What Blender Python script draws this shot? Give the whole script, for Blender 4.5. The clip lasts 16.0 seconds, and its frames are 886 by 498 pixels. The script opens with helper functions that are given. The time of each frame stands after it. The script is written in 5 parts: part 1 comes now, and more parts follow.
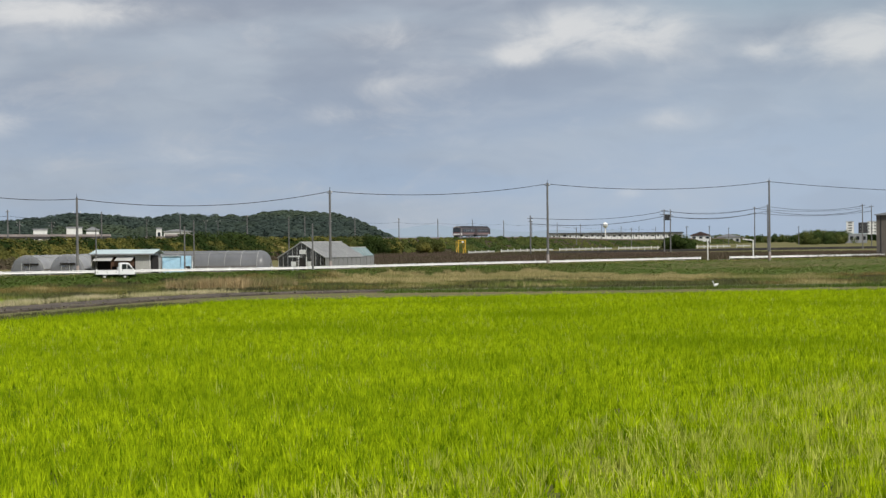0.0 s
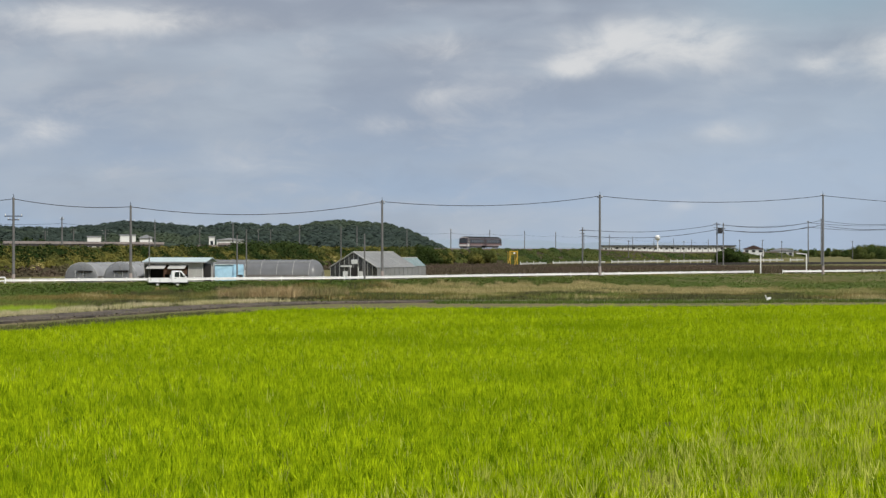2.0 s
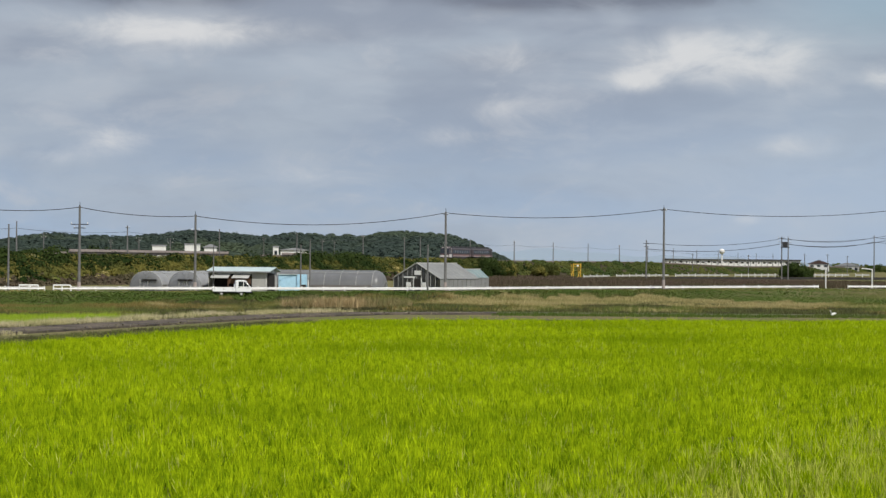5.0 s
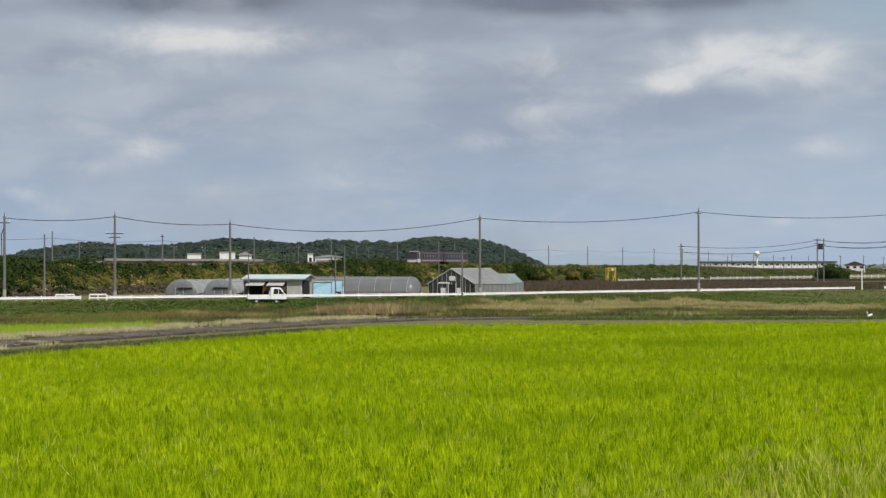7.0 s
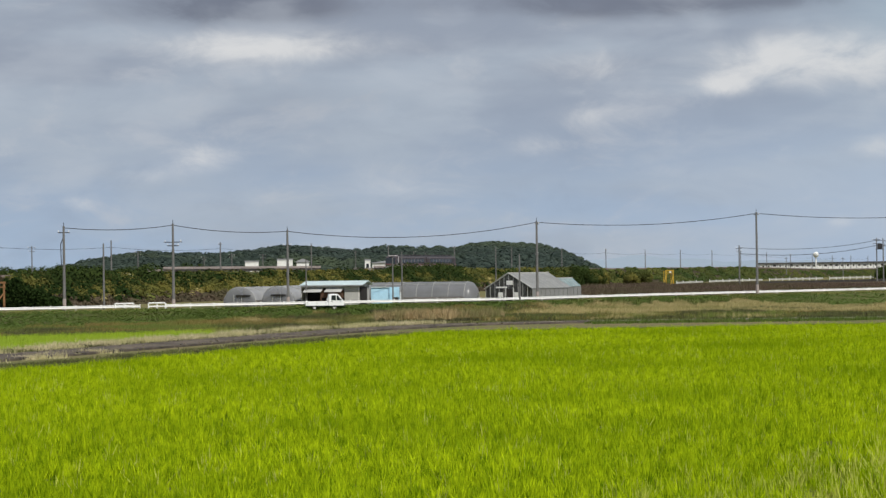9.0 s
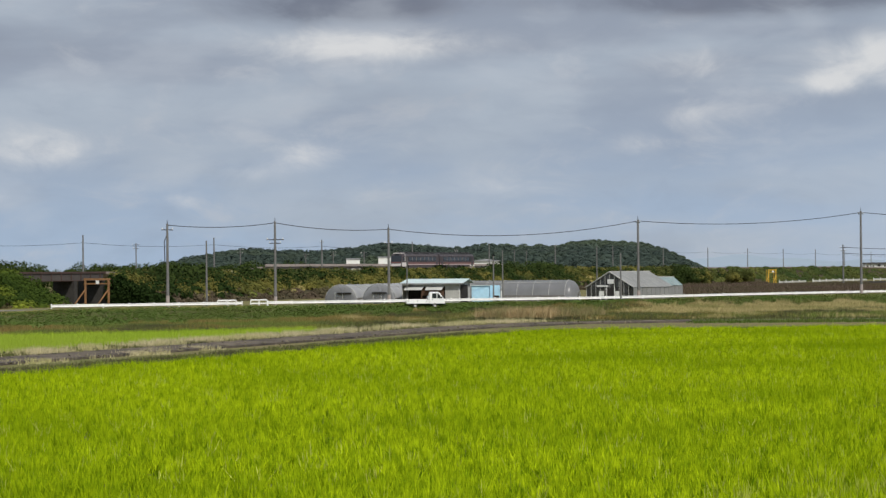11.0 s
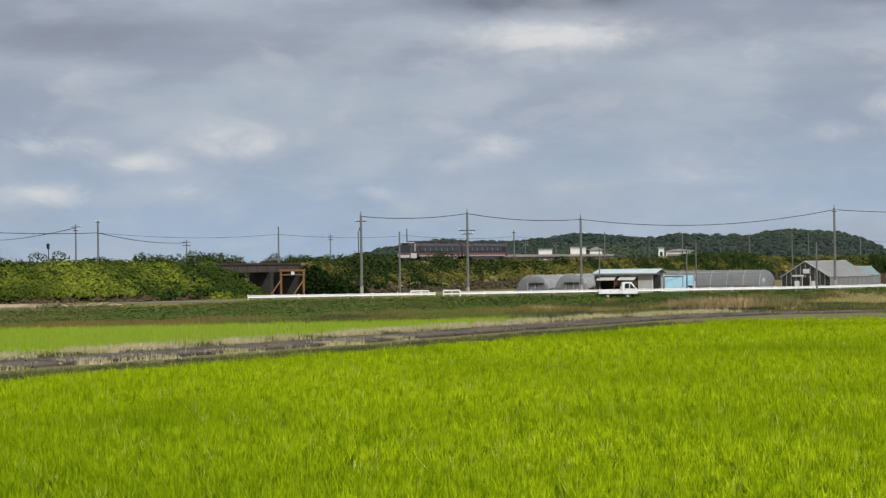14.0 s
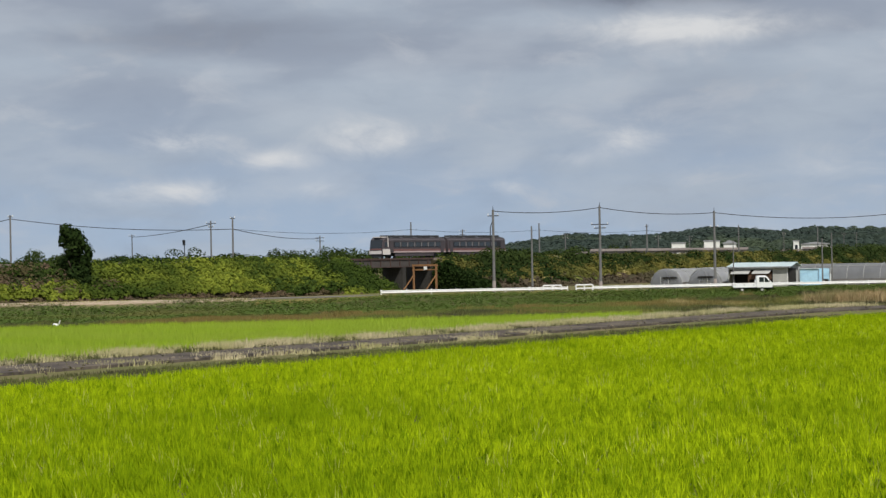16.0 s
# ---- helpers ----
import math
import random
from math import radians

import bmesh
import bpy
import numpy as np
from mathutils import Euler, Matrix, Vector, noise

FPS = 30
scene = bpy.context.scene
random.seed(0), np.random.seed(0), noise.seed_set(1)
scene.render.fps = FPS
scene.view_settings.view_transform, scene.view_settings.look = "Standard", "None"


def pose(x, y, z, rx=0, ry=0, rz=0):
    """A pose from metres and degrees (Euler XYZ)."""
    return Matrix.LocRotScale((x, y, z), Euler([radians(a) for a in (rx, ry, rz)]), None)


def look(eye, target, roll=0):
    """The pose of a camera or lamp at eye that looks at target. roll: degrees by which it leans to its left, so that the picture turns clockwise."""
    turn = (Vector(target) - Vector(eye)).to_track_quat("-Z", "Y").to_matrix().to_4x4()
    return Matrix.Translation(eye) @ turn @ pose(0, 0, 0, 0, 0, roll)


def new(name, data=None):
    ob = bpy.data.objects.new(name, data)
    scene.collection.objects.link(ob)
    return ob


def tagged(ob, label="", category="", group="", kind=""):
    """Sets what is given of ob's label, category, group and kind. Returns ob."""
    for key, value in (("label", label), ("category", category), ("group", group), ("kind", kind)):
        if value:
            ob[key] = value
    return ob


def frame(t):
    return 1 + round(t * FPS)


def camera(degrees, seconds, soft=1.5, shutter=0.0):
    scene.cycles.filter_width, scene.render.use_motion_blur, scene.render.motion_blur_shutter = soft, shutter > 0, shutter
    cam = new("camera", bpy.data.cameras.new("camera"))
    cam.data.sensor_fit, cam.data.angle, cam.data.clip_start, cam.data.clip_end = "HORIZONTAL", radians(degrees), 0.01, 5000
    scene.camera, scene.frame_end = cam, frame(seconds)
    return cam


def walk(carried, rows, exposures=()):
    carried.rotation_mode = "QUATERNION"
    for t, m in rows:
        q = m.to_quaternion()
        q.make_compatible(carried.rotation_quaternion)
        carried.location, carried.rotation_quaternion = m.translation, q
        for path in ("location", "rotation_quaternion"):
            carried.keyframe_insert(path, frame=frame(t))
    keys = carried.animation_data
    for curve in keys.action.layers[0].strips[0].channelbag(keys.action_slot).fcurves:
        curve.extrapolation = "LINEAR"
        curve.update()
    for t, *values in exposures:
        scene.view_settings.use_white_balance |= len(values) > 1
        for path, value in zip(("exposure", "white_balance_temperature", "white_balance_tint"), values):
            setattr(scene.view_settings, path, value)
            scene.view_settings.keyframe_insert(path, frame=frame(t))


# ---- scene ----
# ---- the camera: it stands on a bank and pans slowly to the left ----
EYE = 5.4
cam = camera(25.5, 16.0, soft=1.4)
PAN = [
    (0.0, 0.002, -0.298, 0.562), (0.5, 0.343, -0.2, 0.525), (1.0, 0.753, -0.083, 0.388), (1.5, 1.16, 0.005, 0.188),
    (2.0, 1.516, 0.028, 0.011), (2.5, 1.807, 0.024, -0.2), (3.0, 2.103, 0.05, -0.361), (3.5, 2.406, 0.096, -0.465),
    (4.0, 2.704, 0.17, -0.501), (4.5, 3.051, 0.276, -0.53), (7.0, 4.374, 0.517, 0.107), (7.5, 4.644, 0.558, 0.354),
    (8.0, 5.035, 0.588, 0.529), (10.5, 8.112, 0.729, 0.712), (11.0, 8.988, 0.654, 0.543), (11.5, 9.902, 0.549, 0.44),
    (12.0, 10.838, 0.462, 0.326), (12.5, 11.771, 0.42, 0.331), (13.0, 12.691, 0.433, 0.447), (13.5, 13.617, 0.444, 0.593),
    (14.0, 14.609, 0.434, 0.719), (14.5, 15.605, 0.399, 0.898), (15.0, 16.582, 0.347, 1.043), (15.5, 17.524, 0.317, 1.018),
    (16.0, 18.479, 0.333, 0.993)]
walk(cam, [(t, pose(0, 0, EYE, 90 + pitch, 0, yaw) @ pose(0, 0, 0, 0, 0, -roll)) for t, yaw, pitch, roll in PAN])

# ---- light ----
SUN_EL, SUN_AZ = 50.0, 146.0          # bearing from +y, clockwise
world = bpy.data.worlds.new("sky")
scene.world = world
world.use_nodes = True
wn, wl = world.node_tree.nodes, world.node_tree.links
wn.clear()


def wnode(kind, **kw):
    n = wn.new(kind)
    for k, v in kw.items():
        n.inputs[k].default_value = v
    return n


def wmath(op, a, b=None, c=None):
    n = wn.new("ShaderNodeMath")
    n.operation = op
    for i, v in enumerate((a, b, c)):
        if v is None:
            continue
        if isinstance(v, (int, float)):
            n.inputs[i].default_value = v
        else:
            wl.new(v, n.inputs[i])
    return n.outputs[0]


def wmix(fac, a, b):
    n = wn.new("ShaderNodeMix")
    n.data_type = "RGBA"
    for sock, v in ((n.inputs[0], fac), (n.inputs[6], a), (n.inputs[7], b)):
        if isinstance(v, (int, float)):
            sock.default_value = v
        elif isinstance(v, tuple):
            sock.default_value = (*v, 1)
        else:
            wl.new(v, sock)
    return n.outputs[2]


def wramp(v, lo, hi):
    n = wn.new("ShaderNodeMapRange")
    n.interpolation_type = "SMOOTHSTEP"
    wl.new(v, n.inputs[0])
    n.inputs[1].default_value, n.inputs[2].default_value = lo, hi
    return n.outputs[0]


coord = wn.new("ShaderNodeTexCoord")
sep = wn.new("ShaderNodeSeparateXYZ")
wl.new(coord.outputs["Generated"], sep.inputs[0])
bearing = wmath("MULTIPLY", wmath("ARCTAN2", sep.outputs[0], sep.outputs[1]), 57.2958)   # degrees
height = wmath("MULTIPLY", wmath("ARCSINE", sep.outputs[2]), 57.2958)


def cloud_noise(sx, sy, scale, detail, off, rough=0.55, distort=0.0):
    c = wn.new("ShaderNodeCombineXYZ")
    wl.new(wmath("MULTIPLY", bearing, sx), c.inputs[0])
    wl.new(wmath("MULTIPLY", height, sy), c.inputs[1])
    c.inputs[2].default_value = off
    n = wnode("ShaderNodeTexNoise", Scale=scale, Detail=detail, Roughness=rough, Distortion=distort)
    wl.new(c.outputs[0], n.inputs["Vector"])
    return n.outputs[0]


def bank(az, el, wa, we, power=1.0):
    """One cloud bank: a soft hump around a bearing and a height, in degrees."""
    a = wmath("POWER", wmath("ABSOLUTE", wmath("DIVIDE", wmath("SUBTRACT", bearing, az), wa)), 2.0)
    b = wmath("POWER", wmath("ABSOLUTE", wmath("DIVIDE", wmath("SUBTRACT", height, el), we)), 2.0)
    return wmath("MULTIPLY", wmath("POWER", 2.718, wmath("MULTIPLY", wmath("ADD", a, b), -1.0)), power)


sky = wn.new("ShaderNodeTexSky")
sky.sky_type = "NISHITA"
sky.sun_disc = False
sky.sun_elevation, sky.sun_rotation = radians(SUN_EL), radians(SUN_AZ)
sky.air_density, sky.dust_density, sky.ozone_density = 1.0, 1.5, 1.0
clear = wn.new("ShaderNodeVectorMath")
clear.operation = "SCALE"
wl.new(sky.outputs[0], clear.inputs[0])
clear.inputs[3].default_value = 0.095

fine = cloud_noise(0.20, 0.42, 1.9, 9, 3.0, 0.6, 0.4)
broad = cloud_noise(0.07, 0.30, 1.5, 4, 9.0, 0.5)
LIT = [(4.7, 6.0, 3.0, 0.85, 1.15), (2.2, 5.3, 0.8, 0.35, 0.8), (-11.0, 6.65, 3.8, 0.5, 1.05), (12.0, 5.6, 2.0, 0.75, 1.0), (9.3, 5.4, 0.6, 0.35, 0.7),
       (-2.0, 6.0, 1.8, 0.5, 0.6), (-1.6, 4.5, 1.6, 0.4, 0.45), (-20.7, 3.6, 1.7, 0.6, 0.95), (-23.3, 3.0, 1.1, 0.35, 0.75), (-26.2, 3.6, 1.6, 0.42, 0.8),
       (-25.8, 2.15, 1.4, 0.4, 0.75), (-22.0, 2.1, 0.8, 0.35, 0.65), (-13.0, 3.4, 1.1, 0.5, 0.75), (-14.6, 2.9, 0.9, 0.3, 0.5), (-3.4, 3.65, 0.9, 0.4, 0.55),
       (-16.6, 2.1, 0.6, 0.35, 0.45), (6.8, 3.4, 1.9, 0.4, 0.5), (5.4, 1.3, 0.5, 0.2, 0.5), (-7.0, 2.4, 2.4, 0.3, 0.35), (-28.0, 2.0, 1.5, 0.4, 0.5)]
lit = None
for b in LIT:
    one = bank(*b)
    lit = one if lit is None else wmath("ADD", lit, one)
lit = wmath("MULTIPLY", lit, wmath("ADD", wmath("MULTIPLY", wmath("SUBTRACT", fine, 0.5), 3.0), 0.95))
lit = wramp(lit, 0.08, 1.25)
puff = cloud_noise(0.20, 0.50, 1.3, 5, 21.0, 0.48, 0.25)
dark = None
for b in [(-12.2, 7.85, 3.4, 0.62, 1.6), (0.5, 7.85, 6.3, 0.6, 1.4), (-25.0, 6.7, 6.0, 0.9, 0.6), (-12.0, 5.4, 3.5, 0.6, 0.15), (-8.0, 5.2, 6.0, 0.6, 0.22), (-16.0, 4.6, 7.0, 0.5, 0.2)]:
    one = bank(*b)
    dark = one if dark is None else wmath("ADD", dark, one)
dark = wramp(wmath("MULTIPLY", dark, wmath("ADD", wmath("MULTIPLY", wmath("SUBTRACT", fine, 0.5), 1.6), 0.95)), 0.1, 1.15)
low = wramp(height, 6.5, 0.0)
grey = wmix(low, (0.31, 0.355, 0.435), (0.36, 0.46, 0.60))
grey = wmix(wramp(broad, 0.38, 0.66), grey, (0.40, 0.46, 0.54))
grey = wmix(wmath("MULTIPLY", wramp(fine, 0.5, 0.75), 0.55), grey, (0.50, 0.53, 0.58))
grey = wmix(wmath("MULTIPLY", wramp(fine, 0.5, 0.3), 0.18), grey, (0.25, 0.30, 0.39))
grey = wmix(wmath("MULTIPLY", dark, 0.85), grey, (0.155, 0.175, 0.23))
grey = wmix(wmath("MULTIPLY", wmath("MULTIPLY", wramp(bearing, -4.0, 12.0), wramp(height, 6.5, 1.0)), 0.85), grey, (0.42, 0.52, 0.67))
grey = wmix(wmath("MULTIPLY", wramp(puff, 0.50, 0.72), 0.34), grey, (0.515, 0.56, 0.62))
grey = wmix(wmath("MULTIPLY", wramp(puff, 0.46, 0.30), 0.16), grey, (0.27, 0.315, 0.40))
overcast = wmix(wmath("MULTIPLY", lit, 0.86), grey, (0.71, 0.715, 0.72))
gap = wmath("MULTIPLY", bank(9.5, 7.4, 3.2, 0.9), 0.75)
gap = wmath("ADD", gap, wmath("MULTIPLY", wramp(bearing, 0.0, 14.0), 0.12))
both = wmix(gap, overcast, clear.outputs[0])
back = wn.new("ShaderNodeBackground")
wl.new(both, back.inputs[0])
back.inputs[1].default_value = 1.0
wout = wn.new("ShaderNodeOutputWorld")
wl.new(back.outputs[0], wout.inputs[0])

sun = new("sun", bpy.data.lights.new("sun", "SUN"))
sun.data.energy, sun.data.angle, sun.data.color = 4.2, radians(1.5), (1.0, 0.95, 0.86)
s_az, s_el = radians(SUN_AZ), radians(SUN_EL)
s_dir = Vector((math.sin(s_az) * math.cos(s_el), math.cos(s_az) * math.cos(s_el), math.sin(s_el)))
sun.matrix_world = look(s_dir * 100, (0, 0, 0))
scene.view_settings.exposure = 0.0


# ---- materials ----
def mat(name, base, rough=0.8, metal=0.0, vary=0.25, scale=1.0, fine_scale=None, dirt=None, bump=0.0, spec=0.3):
    """Principled surface with broad and fine variation of its colour, and relief."""
    m = bpy.data.materials.new(name)
    m.use_nodes = True
    n, l = m.node_tree.nodes, m.node_tree.links
    p = n["Principled BSDF"]
    p.inputs["Roughness"].default_value, p.inputs["Metallic"].default_value = rough, metal
    p.inputs["Specular IOR Level"].default_value = spec
    tc = n.new("ShaderNodeTexCoord")
    a, b = n.new("ShaderNodeTexNoise"), n.new("ShaderNodeTexNoise")
    for t, s, d in ((a, scale, 3), (b, fine_scale or scale * 7, 6)):
        t.inputs["Scale"].default_value, t.inputs["Detail"].default_value = s, d
        l.new(tc.outputs["Object"], t.inputs["Vector"])
    mix = n.new("ShaderNodeMix")
    mix.data_type = "RGBA"
    other = dirt or tuple(c * (1 - vary) for c in base)
    mix.inputs[6].default_value, mix.inputs[7].default_value = (*base, 1), (*other, 1)
    add = n.new("ShaderNodeMath")
    add.operation = "MULTIPLY_ADD"
    l.new(a.outputs[0], add.inputs[0])
    add.inputs[1].default_value = 0.7
    half = n.new("ShaderNodeMath")
    half.operation = "MULTIPLY"
    l.new(b.outputs[0], half.inputs[0])
    half.inputs[1].default_value = 0.5
    l.new(half.outputs[0], add.inputs[2])
    r = n.new("ShaderNodeMapRange")
    r.inputs[1].default_value, r.inputs[2].default_value = 0.42, 0.78
    l.new(add.outputs[0], r.inputs[0])
    l.new(r.outputs[0], mix.inputs[0])
    l.new(mix.outputs[2], p.inputs["Base Color"])
    if bump:
        bp = n.new("ShaderNodeBump")
        bp.inputs["Strength"].default_value, bp.inputs["Distance"].default_value = 0.6, bump
        l.new(b.outputs[0], bp.inputs["Height"])
        l.new(bp.outputs[0], p.inputs["Normal"])
    return m


def leaf(name, c1, c2, c3, patch=0.05, thin=0.35, rough=0.8, lo=0.4, hi=0.62, tuft=0.0, clump=0.62):
    """Foliage: each leaf between c1 and c2, patches of c3, some light passes through."""
    m = bpy.data.materials.new(name)
    m.use_nodes = True
    n, l = m.node_tree.nodes, m.node_tree.links
    p, out = n["Principled BSDF"], n["Material Output"]
    p.inputs["Roughness"].default_value, p.inputs["Specular IOR Level"].default_value = rough, 0.02
    geo, tc = n.new("ShaderNodeNewGeometry"), n.new("ShaderNodeTexCoord")
    no = n.new("ShaderNodeTexNoise")
    no.inputs["Scale"].default_value, no.inputs["Detail"].default_value = patch, 4
    l.new(tc.outputs["Object"], no.inputs["Vector"])
    m1, m2 = n.new("ShaderNodeMix"), n.new("ShaderNodeMix")
    m1.data_type = m2.data_type = "RGBA"
    m1.inputs[6].default_value, m1.inputs[7].default_value = (*c1, 1), (*c2, 1)
    if tuft:
        tn, tm, ta = n.new("ShaderNodeTexNoise"), n.new("ShaderNodeMapRange"), n.new("ShaderNodeMix")
        tn.inputs["Scale"].default_value, tn.inputs["Detail"].default_value, tn.inputs["Roughness"].default_value = tuft, 3, 0.55
        l.new(tc.outputs["Object"], tn.inputs["Vector"])
        tm.inputs[1].default_value, tm.inputs[2].default_value = 0.36, 0.64
        l.new(tn.outputs[0], tm.inputs[0])
        ta.inputs[0].default_value = clump
        l.new(geo.outputs["Random Per Island"], ta.inputs[2])
        l.new(tm.outputs[0], ta.inputs[3])
        l.new(ta.outputs[0], m1.inputs[0])
    else:
        l.new(geo.outputs["Random Per Island"], m1.inputs[0])
    r = n.new("ShaderNodeMapRange")
    r.inputs[1].default_value, r.inputs[2].default_value = lo, hi
    l.new(no.outputs[0], r.inputs[0])
    l.new(r.outputs[0], m2.inputs[0])
    l.new(m1.outputs[2], m2.inputs[6])
    m2.inputs[7].default_value = (*c3, 1)
    l.new(m2.outputs[2], p.inputs["Base Color"])
    tr = n.new("ShaderNodeBsdfTranslucent")
    l.new(m2.outputs[2], tr.inputs[0])
    sh = n.new("ShaderNodeMixShader")
    sh.inputs[0].default_value = thin
    l.new(p.outputs[0], sh.inputs[1])
    l.new(tr.outputs[0], sh.inputs[2])
    l.new(sh.outputs[0], out.inputs[0])
    return m


M = dict(
    soil=mat("soil_and_weeds", (0.12, 0.13, 0.05), 0.95, scale=0.08, fine_scale=0.9, dirt=(0.17, 0.14, 0.075), bump=0.1, spec=0.02),
    mud=mat("paddy_mud", (0.12, 0.14, 0.03), 0.95, scale=0.3, dirt=(0.09, 0.09, 0.03), spec=0.02),
    track=mat("track_asphalt", (0.055, 0.05, 0.048), 0.95, scale=0.35, fine_scale=2.5, dirt=(0.15, 0.125, 0.10), bump=0.06, spec=0.03),
    paleearth=mat("grey_path", (0.24, 0.22, 0.19), 0.95, scale=0.4, dirt=(0.13, 0.13, 0.07), spec=0.03),
    road=mat("road_asphalt", (0.13, 0.125, 0.12), 0.9, scale=0.2, dirt=(0.2, 0.18, 0.15), spec=0.05),
    dirtroad=mat("pale_earth", (0.46, 0.36, 0.27), 0.95, scale=0.2, dirt=(0.30, 0.25, 0.17), spec=0.03),
    white=mat("white_paint", (0.82, 0.82, 0.80), 0.45, vary=0.15, scale=0.6, spec=0.5),
    truckwhite=mat("white_car_paint", (0.85, 0.86, 0.86), 0.25, vary=0.06, scale=1.0, spec=0.6),
    concrete=mat("pole_concrete", (0.17, 0.168, 0.165), 0.85, vary=0.3, scale=0.5),
    paleconcrete=mat("weathered_concrete", (0.36, 0.31, 0.29), 0.9, vary=0.3, scale=0.15, bump=0.02),
    # concrete darkened in colour for the shade under the bridge; the kerb shares it
    bridgeconcrete=mat("shade_dark_concrete", (0.05, 0.047, 0.044), 0.95, vary=0.5, scale=0.4, bump=0.02),
    darkconcrete=mat("stained_concrete", (0.20, 0.19, 0.18), 0.9, vary=0.5, scale=0.4, bump=0.02),
    wire=mat("black_cable", (0.03, 0.03, 0.035), 0.6),
    iron=mat("dark_steel", (0.06, 0.06, 0.065), 0.5, 0.6),
    rust=mat("rusty_girder", (0.085, 0.055, 0.048), 0.8, vary=0.45, scale=0.3),
    girder=mat("grey_girder_web", (0.075, 0.065, 0.062), 0.7, vary=0.3, scale=0.3),
    orange=mat("orange_brown_steel", (0.30, 0.155, 0.07), 0.7, vary=0.45, scale=0.8),
    yellow=mat("yellow_steel", (0.62, 0.38, 0.04), 0.6, vary=0.3, scale=0.8),
    teal=mat("pale_teal_roof_sheet", (0.50, 0.60, 0.61), 0.5, vary=0.22, scale=0.5, fine_scale=5),
    tealold=mat("faded_teal_sheet", (0.20, 0.27, 0.28), 0.6, vary=0.3, scale=0.5),
    sheetgrey=mat("grey_wall_sheet", (0.46, 0.46, 0.44), 0.7, vary=0.25, scale=0.6),
    # near-black colour for the shade inside openings, which are solid sheets
    dark=mat("interior_shade", (0.035, 0.032, 0.03), 0.9),
    brown=mat("brown_boards", (0.14, 0.08, 0.055), 0.85, vary=0.4, scale=0.8),
    blue=mat("light_blue_sheet", (0.40, 0.64, 0.80), 0.55, vary=0.2, scale=0.6),
    roofgrey=mat("grey_roof", (0.30, 0.31, 0.33), 0.6, vary=0.25, scale=0.3),
    roofdark=mat("dark_roof", (0.06, 0.06, 0.065), 0.7, vary=0.3, scale=0.2),
    wallgrey=mat("dull_wall_sheet", (0.17, 0.15, 0.13), 0.8, vary=0.3, scale=0.2),
    wallwhite=mat("white_wall", (0.75, 0.75, 0.73), 0.8, vary=0.15, scale=0.2),
    tyre=mat("tyre_rubber", (0.03, 0.03, 0.03), 0.85),
    pillar=mat("train_pillar", (0.20, 0.19, 0.20), 0.45, 0.2, vary=0.2, scale=0.6),
    bodysteel=mat("train_stainless", (0.085, 0.072, 0.08), 0.5, 0.2, vary=0.2, scale=0.5),
    windowband=mat("train_window_band", (0.02, 0.02, 0.024), 0.3, vary=0.1),
    rosestrip=mat("train_rose_strip", (0.42, 0.33, 0.33), 0.5, vary=0.15, scale=0.6),
    cream=mat("train_ivory_front", (0.62, 0.58, 0.57), 0.35, vary=0.08, scale=1.0),
    band=mat("train_orange_band", (0.17, 0.085, 0.08), 0.4, vary=0.1),
    ballast=mat("ballast", (0.16, 0.13, 0.11), 0.95, vary=0.4, scale=1.0, bump=0.05),
    brownearth=mat("brown_bank_earth", (0.075, 0.065, 0.04), 0.95, vary=0.4, scale=0.12, bump=0.1, spec=0.02),
    # hill floor: distance haze is put into the blue-grey base colour
    hillsoil=mat("hazed_woodland_floor", (0.055, 0.08, 0.066), 0.95, vary=0.4, scale=0.02),
    trunk=mat("bark", (0.10, 0.08, 0.06), 0.9),
    feather=mat("white_feathers", (0.85, 0.85, 0.83), 0.8, vary=0.08),
    beak=mat("yellow_beak", (0.55, 0.4, 0.08), 0.5),
    legs=mat("dark_bird_leg", (0.04, 0.04, 0.04), 0.6),
)
glass = bpy.data.materials.new("dark_glass")
glass.use_nodes = True
g = glass.node_tree.nodes["Principled BSDF"]
g.inputs["Base Color"].default_value, g.inputs["Roughness"].default_value, g.inputs["Specular IOR Level"].default_value = (0.02, 0.025, 0.03, 1), 0.08, 0.7
M["glass"] = glass


def film_material(name, base, clear_part, rough):
    """Milky greenhouse film: part of the light goes straight through, the rest is scattered both ways."""
    m = bpy.data.materials.new(name)
    m.use_nodes = True
    n, l = m.node_tree.nodes, m.node_tree.links
    p, out = n["Principled BSDF"], n["Material Output"]
    p.inputs["Roughness"].default_value = rough
    tc, no, mix = n.new("ShaderNodeTexCoord"), n.new("ShaderNodeTexNoise"), n.new("ShaderNodeMix")
    no.inputs["Scale"].default_value, no.inputs["Detail"].default_value = 0.6, 5
    l.new(tc.outputs["Object"], no.inputs["Vector"])
    mix.data_type = "RGBA"
    mix.inputs[6].default_value, mix.inputs[7].default_value = (*base, 1), (*[c * 0.6 for c in base], 1)
    l.new(no.outputs[0], mix.inputs[0])
    l.new(mix.outputs[2], p.inputs["Base Color"])
    tr, tp = n.new("ShaderNodeBsdfTranslucent"), n.new("ShaderNodeBsdfTransparent")
    l.new(mix.outputs[2], tr.inputs[0])
    a, b = n.new("ShaderNodeMixShader"), n.new("ShaderNodeMixShader")
    a.inputs[0].default_value, b.inputs[0].default_value = 0.4, clear_part
    l.new(p.outputs[0], a.inputs[1])
    l.new(tr.outputs[0], a.inputs[2])
    l.new(a.outputs[0], b.inputs[1])
    l.new(tp.outputs[0], b.inputs[2])
    l.new(b.outputs[0], out.inputs[0])
    return m


